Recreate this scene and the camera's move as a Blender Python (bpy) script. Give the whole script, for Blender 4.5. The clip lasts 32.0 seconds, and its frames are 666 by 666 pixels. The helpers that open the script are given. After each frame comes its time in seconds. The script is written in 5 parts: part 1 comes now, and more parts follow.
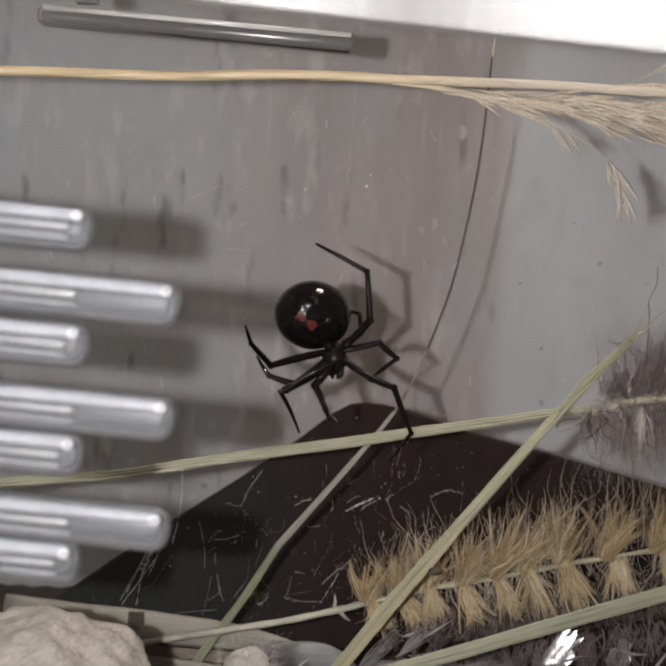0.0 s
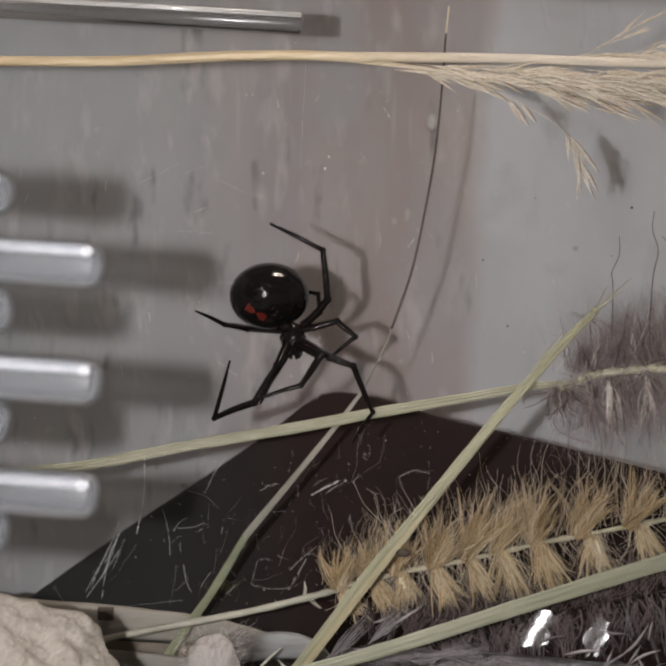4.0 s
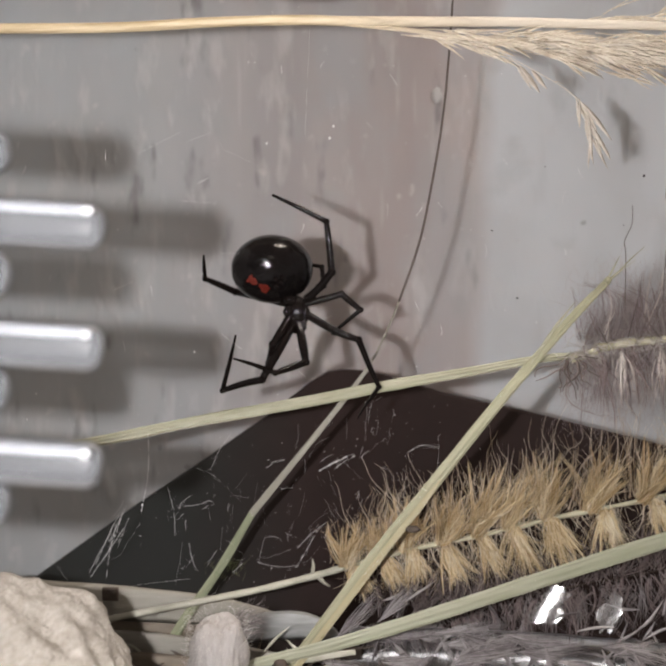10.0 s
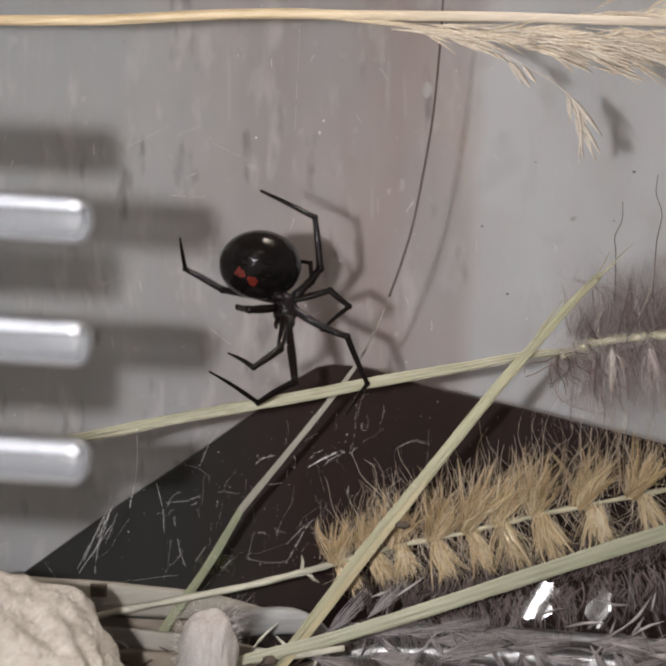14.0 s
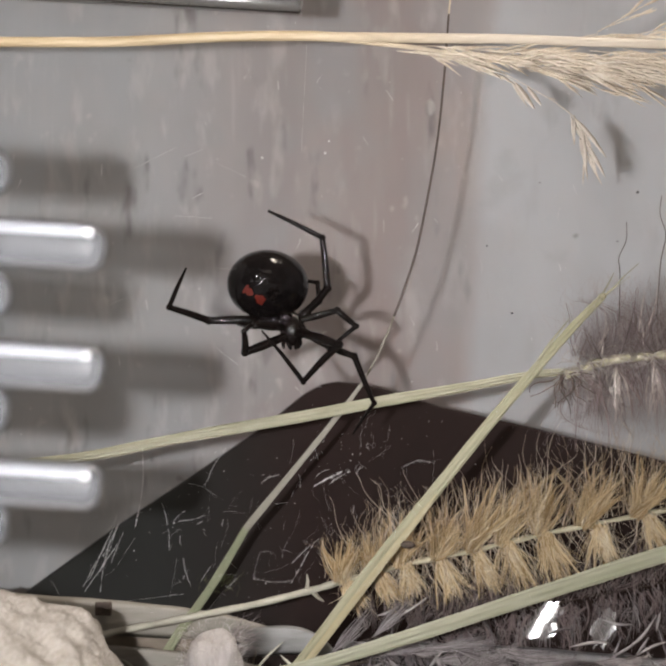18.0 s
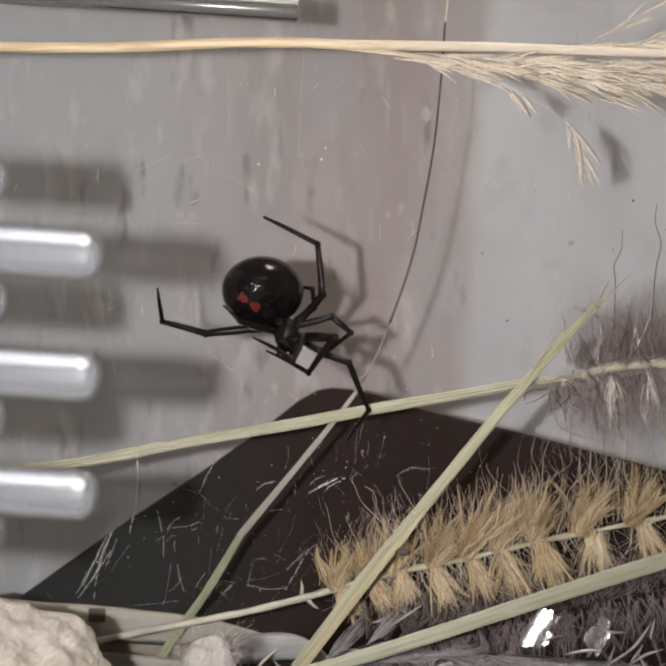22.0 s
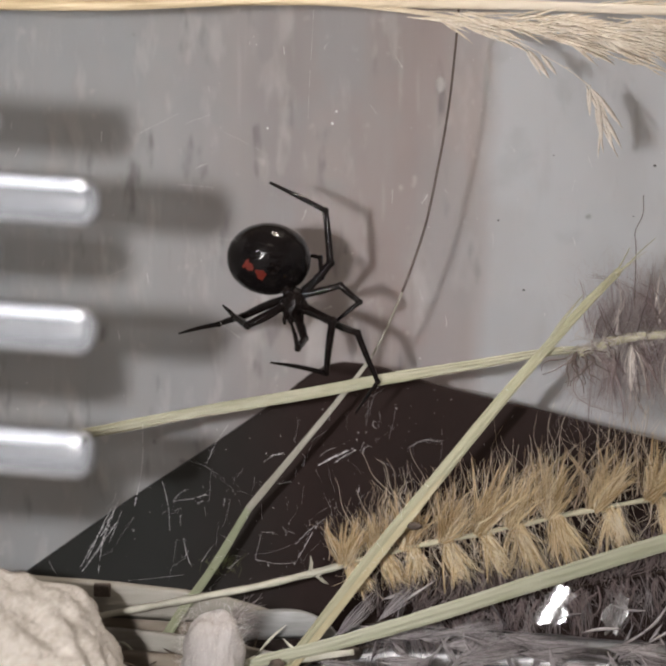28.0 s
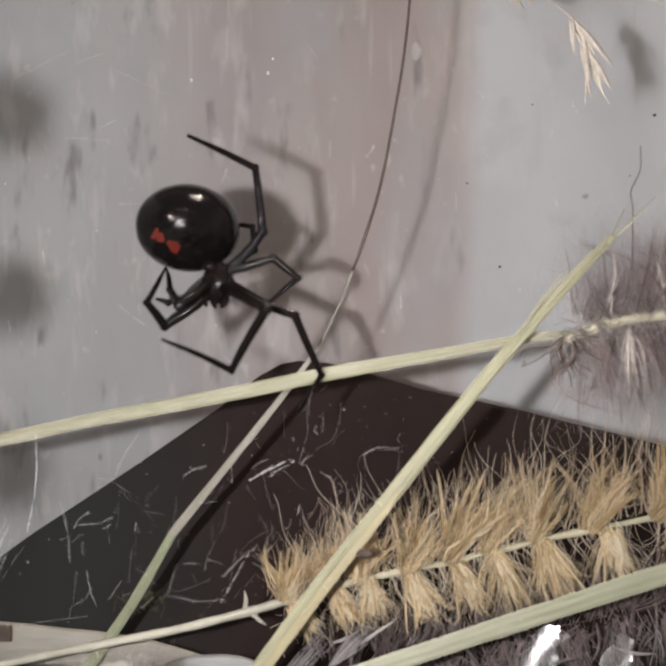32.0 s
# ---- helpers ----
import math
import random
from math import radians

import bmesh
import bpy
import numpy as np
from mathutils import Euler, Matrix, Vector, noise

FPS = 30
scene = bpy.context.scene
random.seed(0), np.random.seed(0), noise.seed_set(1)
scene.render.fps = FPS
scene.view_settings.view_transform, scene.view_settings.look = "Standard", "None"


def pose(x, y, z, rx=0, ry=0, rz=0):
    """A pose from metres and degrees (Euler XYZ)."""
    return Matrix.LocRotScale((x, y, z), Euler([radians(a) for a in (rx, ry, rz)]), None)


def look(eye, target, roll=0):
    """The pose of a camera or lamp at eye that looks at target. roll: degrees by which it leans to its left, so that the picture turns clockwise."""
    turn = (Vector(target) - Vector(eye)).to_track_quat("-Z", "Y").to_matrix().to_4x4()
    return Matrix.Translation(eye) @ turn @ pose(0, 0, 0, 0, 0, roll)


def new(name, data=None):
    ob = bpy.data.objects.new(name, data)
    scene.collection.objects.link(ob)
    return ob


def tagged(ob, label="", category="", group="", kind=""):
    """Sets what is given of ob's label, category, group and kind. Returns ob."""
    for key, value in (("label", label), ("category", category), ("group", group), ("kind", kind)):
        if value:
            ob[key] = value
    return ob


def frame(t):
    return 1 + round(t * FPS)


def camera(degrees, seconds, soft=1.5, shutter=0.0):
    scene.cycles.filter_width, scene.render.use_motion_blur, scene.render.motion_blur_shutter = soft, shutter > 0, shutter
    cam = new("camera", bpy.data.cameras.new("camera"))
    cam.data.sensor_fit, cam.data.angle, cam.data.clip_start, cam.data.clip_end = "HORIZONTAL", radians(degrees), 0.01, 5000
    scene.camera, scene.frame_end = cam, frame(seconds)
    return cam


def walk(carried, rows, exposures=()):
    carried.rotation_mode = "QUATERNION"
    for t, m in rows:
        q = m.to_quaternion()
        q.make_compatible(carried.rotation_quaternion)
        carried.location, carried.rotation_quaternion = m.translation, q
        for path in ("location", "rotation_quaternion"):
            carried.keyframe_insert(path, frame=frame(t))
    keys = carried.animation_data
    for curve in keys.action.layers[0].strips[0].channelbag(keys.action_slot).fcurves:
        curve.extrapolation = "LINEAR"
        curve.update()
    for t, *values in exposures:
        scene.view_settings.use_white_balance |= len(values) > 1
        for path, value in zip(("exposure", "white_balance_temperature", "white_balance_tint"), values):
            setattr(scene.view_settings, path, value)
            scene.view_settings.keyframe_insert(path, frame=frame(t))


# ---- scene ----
# The path of the phone: seconds, metres, degrees.
PATH = [
    (0, -0.00354, -0.09297, 0.00430, 89.420, -2.111, 0.137),
    (0.5, -0.00316, -0.09318, 0.00455, 89.696, -2.174, -0.125),
    (1, -0.00276, -0.09313, 0.00410, 89.909, -2.203, -0.268),
    (1.5, -0.00159, -0.09294, 0.00310, 90.094, -1.923, -0.486),
    (2, 0.00132, -0.09226, 0.00114, 90.091, -1.158, -0.358),
    (2.5, 0.00256, -0.09205, 0.00059, 90.248, -0.577, 0.137),
    (3, 0.00212, -0.09200, 0.00095, 90.378, -0.331, 0.246),
    (3.5, 0.00143, -0.09197, 0.00088, 90.514, -0.295, 0.412),
    (5.5, 0.00041, -0.09097, 0.00076, 90.550, -0.015, 0.575),
    (6, 0.00039, -0.09061, 0.00050, 90.471, 0.038, 0.598),
    (6.5, 0.00001, -0.09055, -0.00010, 90.344, 0.123, 0.617),
    (7, -0.00013, -0.09024, -0.00041, 90.277, 0.133, 0.627),
    (7.5, 0.00057, -0.09020, -0.00061, 90.172, 0.164, 0.658),
    (8, 0.00058, -0.08988, -0.00079, 90.051, 0.168, 0.599),
    (8.5, 0.00066, -0.08929, -0.00093, 89.904, 0.189, 0.670),
    (9, 0.00064, -0.08997, -0.00077, 89.842, 0.233, 0.576),
    (9.5, 0.00061, -0.09000, -0.00064, 89.739, 0.252, 0.538),
    (10, 0.00036, -0.08991, -0.00055, 89.745, 0.250, 0.549),
    (10.5, 0.00015, -0.08999, -0.00028, 89.701, 0.212, 0.484),
    (11, 0.00017, -0.08993, -0.00030, 89.639, 0.198, 0.371),
    (11.5, -0.00026, -0.09004, -0.00003, 89.637, 0.179, 0.215),
    (12, -0.00031, -0.09005, -0.00001, 89.601, 0.158, 0.041),
    (12.5, -0.00022, -0.08975, -0.00041, 89.585, 0.125, 0.065),
    (13, -0.00021, -0.08966, -0.00044, 89.495, 0.154, 0.026),
    (13.5, 0.00018, -0.08965, -0.00042, 89.395, 0.134, -0.017),
    (14, 0.00030, -0.08960, -0.00052, 89.437, 0.137, -0.127),
    (14.5, 0.00049, -0.08962, -0.00053, 89.455, 0.176, -0.071),
    (16.5, -0.00019, -0.08993, 0.00022, 89.846, 0.157, -0.111),
    (17, -0.00024, -0.09012, 0.00043, 89.954, 0.130, -0.093),
    (17.5, -0.00055, -0.09012, 0.00057, 90.053, 0.094, -0.146),
    (18, -0.00033, -0.08995, 0.00034, 90.096, 0.041, -0.192),
    (18.5, -0.00047, -0.08992, 0.00047, 90.122, -0.021, -0.289),
    (19, -0.00047, -0.09004, 0.00055, 90.187, -0.028, -0.310),
    (19.5, -0.00055, -0.08996, 0.00048, 90.169, -0.089, -0.413),
    (20, -0.00047, -0.08988, 0.00048, 90.222, -0.106, -0.461),
    (20.5, -0.00037, -0.08981, 0.00046, 90.224, -0.158, -0.485),
    (21, -0.00037, -0.08977, 0.00049, 90.224, -0.157, -0.560),
    (21.5, -0.00062, -0.08998, 0.00075, 90.320, -0.190, -0.535),
    (22, -0.00039, -0.08994, 0.00057, 90.367, -0.210, -0.512),
    (22.5, -0.00022, -0.08981, 0.00046, 90.388, -0.235, -0.473),
    (23, 0.00005, -0.08944, 0.00015, 90.367, -0.162, -0.517),
    (23.5, -0.00006, -0.08949, 0.00023, 90.286, -0.171, -0.509),
    (24, -0.00042, -0.08951, 0.00043, 90.261, -0.177, -0.507),
    (24.5, -0.00042, -0.08935, 0.00014, 90.255, -0.152, -0.535),
    (25, -0.00057, -0.08936, 0.00019, 90.202, -0.168, -0.553),
    (25.5, -0.00052, -0.08936, 0.00031, 90.102, -0.185, -0.613),
    (27.5, -0.00113, -0.08907, 0.00018, 89.980, -0.294, -0.701),
    (28, -0.00019, -0.08740, -0.00128, 89.632, -0.345, 0.269),
    (28.5, 0.00113, -0.08807, -0.00137, 89.605, -0.170, 0.235),
    (29, 0.00337, -0.08925, -0.00190, 89.984, -0.008, 0.449),
    (29.5, 0.00584, -0.08902, -0.00305, 90.060, 0.244, 0.486),
    (30, 0.00684, -0.08853, -0.00362, 89.996, 0.395, 0.596),
    (30.5, 0.00696, -0.08482, -0.00411, 90.251, 0.523, 0.600),
    (31, 0.00646, -0.08322, -0.00331, 90.142, 0.590, 0.828),
    (31.5, 0.00563, -0.07998, -0.00392, 90.646, 0.617, 0.630),
    (32, 0.00603, -0.07251, -0.00382, 90.758, 0.507, 1.246),
]
cam = camera(40.0, 32.0, soft=2.6)
cam.data.dof.use_dof = True
cam.data.dof.focus_distance, cam.data.dof.aperture_fstop = 0.084, 56.0
walk(cam, [(t, pose(*p)) for t, *p in PATH], [(0, -0.40), (1, -0.36), (2, -0.19), (3, -0.45), (4.5, -0.4), (6, -0.22), (7, 0.02), (8, 0.07), (10, 0.05), (12, 0.02), (14, -0.08), (17, 0.01), (25, 0.03), (28, -0.02), (30, 0.08), (31, 0.02), (32, -0.14)])

# ---- light: a lit room, and the phone's own torch beside its lens ----
world = bpy.data.worlds.new("room_light")
scene.world = world
world.use_nodes = True
world.node_tree.nodes["Background"].inputs[0].default_value = (1.0, 0.81, 0.67, 1)
world.node_tree.nodes["Background"].inputs[1].default_value = 0.17
lamp_data = bpy.data.lights.new("ceiling_lamp", "AREA")
lamp_data.shape, lamp_data.size, lamp_data.size_y, lamp_data.energy = "RECTANGLE", 0.009, 0.008, 1.55
lamp_data.color = (1.0, 0.88, 0.75)
ceiling_lamp = new("ceiling_lamp", lamp_data)
ceiling_lamp.matrix_world = look((0.17, -0.03, 0.43), (0, 0, 0))
TORCH_GLOW = 7800.0

MM = 0.001


# ---- helpers of this scene ----
class Shape:
    """Collects vertices (in millimetres) and faces of one mesh."""

    def __init__(self):
        self.v, self.f = [], []

    def tube(self, pts, radii, n=6, flat=1.0, side=None, close=True):
        """A tapered tube along points; flat squeezes it across the direction side."""
        pts = [Vector(p) for p in pts]
        m = len(pts)
        base = len(self.v)
        ref = Vector(side) if side else Vector((0.13, -0.9, 0.41))
        for i, p in enumerate(pts):
            d = (pts[min(i + 1, m - 1)] - pts[max(i - 1, 0)])
            d = d.normalized() if d.length > 1e-9 else Vector((0, 0, 1))
            a = d.cross(ref)
            a = a.normalized() if a.length > 1e-6 else d.orthogonal().normalized()
            b = a.cross(d)
            r = radii[i] if hasattr(radii, "__len__") else radii
            for k in range(n):
                w = 2 * math.pi * k / n
                self.v.append(p + a * (r * math.cos(w)) + b * (r * flat * math.sin(w)))
        for i in range(m - 1):
            for k in range(n):
                s, e = base + i * n, base + (i + 1) * n
                self.f.append((s + k, s + (k + 1) % n, e + (k + 1) % n, e + k))
        if close:
            self.f.append(tuple(base + k for k in reversed(range(n))))
            self.f.append(tuple(base + (m - 1) * n + k for k in range(n)))
        return self

    def ball(self, c, r, nu=16, nv=10, shape=None):
        """An ellipsoid; shape(u, w, p) may shift its points."""
        base = len(self.v)
        for j in range(nv + 1):
            w = math.pi * j / nv
            for i in range(nu):
                u = 2 * math.pi * i / nu
                d = Vector((math.sin(w) * math.cos(u), math.sin(w) * math.sin(u), math.cos(w)))
                k = shape(d) if shape else 1.0
                self.v.append(Vector(c) + Vector((d.x * r[0], d.y * r[1], d.z * r[2])) * k)
        for j in range(nv):
            for i in range(nu):
                a, b = base + j * nu, base + (j + 1) * nu
                self.f.append((a + i, b + i, b + (i + 1) % nu, a + (i + 1) % nu))
        return self

    def box(self, lo, hi):
        b = len(self.v)
        for z in (lo[2], hi[2]):
            for x, y in ((lo[0], lo[1]), (hi[0], lo[1]), (hi[0], hi[1]), (lo[0], hi[1])):
                self.v.append(Vector((x, y, z)))
        self.f += [(b + 3, b + 2, b + 1, b), (b + 4, b + 5, b + 6, b + 7)]
        self.f += [(b + i, b + (i + 1) % 4, b + 4 + (i + 1) % 4, b + 4 + i) for i in range(4)]
        return self

    def prism(self, outline, y0, y1):
        """An outline in x and z, from y0 to y1."""
        b, n = len(self.v), len(outline)
        for y in (y0, y1):
            self.v += [Vector((x, y, z)) for x, z in outline]
        self.f.append(tuple(b + i for i in range(n)))
        self.f.append(tuple(b + n + i for i in reversed(range(n))))
        self.f += [(b + i, b + n + i, b + n + (i + 1) % n, b + (i + 1) % n) for i in range(n)]
        return self


def part(name, shape, material, parent=None, label="", smooth=True, bevel=0.0):
    """One mesh object out of a Shape, under a thing or a part."""
    me = bpy.data.meshes.new(name)
    me.from_pydata([v * MM for v in shape.v], [], shape.f)
    if bevel:
        bm = bmesh.new()
        bm.from_mesh(me)
        bmesh.ops.recalc_face_normals(bm, faces=bm.faces)
        bmesh.ops.bevel(bm, geom=[e for e in bm.edges if e.calc_face_angle(0) > 0.6], offset=bevel * MM, segments=3, profile=0.5, affect="EDGES")
        bm.to_mesh(me)
        bm.free()
    for p in me.polygons:
        p.use_smooth = smooth
    me.materials.append(material)
    ob = new(name, me)
    if parent is not None:
        ob.parent = parent
    if label:
        tagged(ob, label)
    return ob


def thing(name, label, category, group="", kind="", at=(0, 0, 0)):
    ob = new(name)
    ob.empty_display_size = 0.002
    ob.location = Vector(at) * MM
    return tagged(ob, label, category, group, kind)


def spline(ctrl, n):
    """n points along a smooth curve through the control points."""
    c = [Vector(p) for p in ctrl]
    c = [c[0] * 2 - c[1]] + c + [c[-1] * 2 - c[-2]]
    out, m = [], len(c) - 3
    for i in range(n):
        s = i / (n - 1) * m
        k = min(int(s), m - 1)
        t = s - k
        p0, p1, p2, p3 = c[k:k + 4]
        out.append(0.5 * (2 * p1 + (p2 - p0) * t + (2 * p0 - 5 * p1 + 4 * p2 - p3) * t * t + (3 * p1 - p0 - 3 * p2 + p3) * t ** 3))
    return out


def along(ctrl, s):
    return spline(ctrl, 101)[max(0, min(100, round(s * 100)))]


def material(name, colour, rough=0.6, metal=0.0, second=None, scale=200.0, stretch=(1, 1, 1), bump=0.0, bump_scale=None, coat=0.0, transmission=0.0, subsurface=0.0, spread=0.35, spec=0.5, per_island=0.0, translucent=0.0, angle=0.0, far_tone=None):
    """A node material: two colours mixed by noise at two scales, with relief."""
    m = bpy.data.materials.new(name)
    m.use_nodes = True
    nt = m.node_tree
    b = nt.nodes["Principled BSDF"]
    b.inputs["Roughness"].default_value, b.inputs["Metallic"].default_value = rough, metal
    b.inputs["Coat Weight"].default_value = coat
    b.inputs["Transmission Weight"].default_value = transmission
    b.inputs["Specular IOR Level"].default_value = spec
    co = nt.nodes.new("ShaderNodeTexCoord")
    mp = nt.nodes.new("ShaderNodeMapping")
    mp.vector_type = "TEXTURE"
    mp.inputs["Rotation"].default_value = (0, -radians(angle), 0)
    mp.inputs["Scale"].default_value = [1 / v for v in stretch]
    nt.links.new(co.outputs["Object"], mp.inputs[0])
    n1, n2 = nt.nodes.new("ShaderNodeTexNoise"), nt.nodes.new("ShaderNodeTexNoise")
    for n, s, d in ((n1, scale, 6), (n2, scale * 5.3, 4)):
        n.inputs["Scale"].default_value, n.inputs["Detail"].default_value = s, d
        nt.links.new(mp.outputs[0], n.inputs["Vector"])
    add = nt.nodes.new("ShaderNodeMath")
    add.operation = "ADD"
    nt.links.new(n1.outputs[0], add.inputs[0])
    nt.links.new(n2.outputs[0], add.inputs[1])
    val = add.outputs[0]
    if per_island:
        geo = nt.nodes.new("ShaderNodeNewGeometry")
        ma = nt.nodes.new("ShaderNodeMath")
        ma.operation = "MULTIPLY_ADD"
        ma.inputs[1].default_value = per_island
        nt.links.new(geo.outputs["Random Per Island"], ma.inputs[0])
        nt.links.new(val, ma.inputs[2])
        sub = nt.nodes.new("ShaderNodeMath")
        sub.operation = "SUBTRACT"
        sub.inputs[1].default_value = per_island / 2
        nt.links.new(ma.outputs[0], sub.inputs[0])
        val = sub.outputs[0]
    ramp = nt.nodes.new("ShaderNodeMapRange")
    ramp.inputs[1].default_value, ramp.inputs[2].default_value = 1.0 - spread, 1.0 + spread
    nt.links.new(val, ramp.inputs[0])
    mix = nt.nodes.new("ShaderNodeMix")
    mix.data_type = "RGBA"
    mix.inputs["A"].default_value = (*colour, 1)
    mix.inputs["B"].default_value = (*(second or [c * 0.7 for c in colour]), 1)
    nt.links.new(ramp.outputs[0], mix.inputs["Factor"])
    if far_tone:  # another tone beyond a soft edge across the piece
        colour2, lo, hi = far_tone
        sep, mr, m2 = nt.nodes.new("ShaderNodeSeparateXYZ"), nt.nodes.new("ShaderNodeMapRange"), nt.nodes.new("ShaderNodeMix")
        mr.inputs[1].default_value, mr.inputs[2].default_value = lo, hi
        m2.data_type = "RGBA"
        nt.links.new(co.outputs["Object"], sep.inputs[0])
        nt.links.new(sep.outputs[0], mr.inputs[0])
        nt.links.new(mr.outputs[0], m2.inputs["Factor"])
        nt.links.new(mix.outputs["Result"], m2.inputs["A"])
        m2.inputs["B"].default_value = (*colour2, 1)
        mix = m2
    nt.links.new(mix.outputs["Result"], b.inputs["Base Color"])
    if subsurface:
        b.inputs["Subsurface Weight"].default_value = subsurface
        b.inputs["Subsurface Radius"].default_value = (0.0012, 0.001, 0.0008)
        b.inputs["Subsurface Scale"].default_value = 1.0
    if bump:
        bp = nt.nodes.new("ShaderNodeBump")
        bp.inputs["Strength"].default_value, bp.inputs["Distance"].default_value = bump, 0.0003
        if bump_scale:
            n3 = nt.nodes.new("ShaderNodeTexNoise")
            n3.inputs["Scale"].default_value, n3.inputs["Detail"].default_value = bump_scale, 5
            nt.links.new(mp.outputs[0], n3.inputs["Vector"])
            nt.links.new(n3.outputs[0], bp.inputs["Height"])
        else:
            nt.links.new(val, bp.inputs["Height"])
        nt.links.new(bp.outputs[0], b.inputs["Normal"])
    if translucent:
        out = nt.nodes["Material Output"]
        tr, ms = nt.nodes.new("ShaderNodeBsdfTranslucent"), nt.nodes.new("ShaderNodeMixShader")
        nt.links.new(mix.outputs["Result"], tr.inputs[0])
        ms.inputs[0].default_value = translucent
        nt.links.new(b.outputs[0], ms.inputs[1])
        nt.links.new(tr.outputs[0], ms.inputs[2])
        nt.links.new(ms.outputs[0], out.inputs[0])
    return m


def clear_plastic(name, tint, gloss, rough, milk=0.0, milk_colour=(0.8, 0.8, 0.8), fade=None):
    """Thin clear plastic: light passes straight, with a sheen that grows at the rim, and some milkiness."""
    m = bpy.data.materials.new(name)
    m.use_nodes = True
    nt = m.node_tree
    nt.nodes.remove(nt.nodes["Principled BSDF"])
    out = nt.nodes["Material Output"]
    tr, gl, df = nt.nodes.new("ShaderNodeBsdfTransparent"), nt.nodes.new("ShaderNodeBsdfGlossy"), nt.nodes.new("ShaderNodeBsdfDiffuse")
    tr.inputs[0].default_value = (*tint, 1)
    gl.inputs["Roughness"].default_value = rough
    df.inputs[0].default_value = (*milk_colour, 1)
    fr = nt.nodes.new("ShaderNodeFresnel")
    fr.inputs[0].default_value = 1.49
    mu = nt.nodes.new("ShaderNodeMath")
    mu.operation = "MULTIPLY"
    mu.inputs[1].default_value = gloss
    nt.links.new(fr.outputs[0], mu.inputs[0])
    a, b = nt.nodes.new("ShaderNodeMixShader"), nt.nodes.new("ShaderNodeMixShader")
    a.inputs[0].default_value = milk
    if fade:  # milkiness rises along x, painting the torch's glare into the lid rim
        co, sep, mr = nt.nodes.new("ShaderNodeTexCoord"), nt.nodes.new("ShaderNodeSeparateXYZ"), nt.nodes.new("ShaderNodeMapRange")
        mr.inputs[1].default_value, mr.inputs[2].default_value, mr.inputs[3].default_value, mr.inputs[4].default_value = *fade, milk, 0.96
        nt.links.new(co.outputs["Object"], sep.inputs[0])
        nt.links.new(sep.outputs[0], mr.inputs[0])
        nt.links.new(mr.outputs[0], a.inputs[0])
    nt.links.new(tr.outputs[0], a.inputs[1])
    nt.links.new(df.outputs[0], a.inputs[2])
    nt.links.new(mu.outputs[0], b.inputs[0])
    nt.links.new(a.outputs[0], b.inputs[1])
    nt.links.new(gl.outputs[0], b.inputs[2])
    nt.links.new(b.outputs[0], out.inputs[0])
    return m


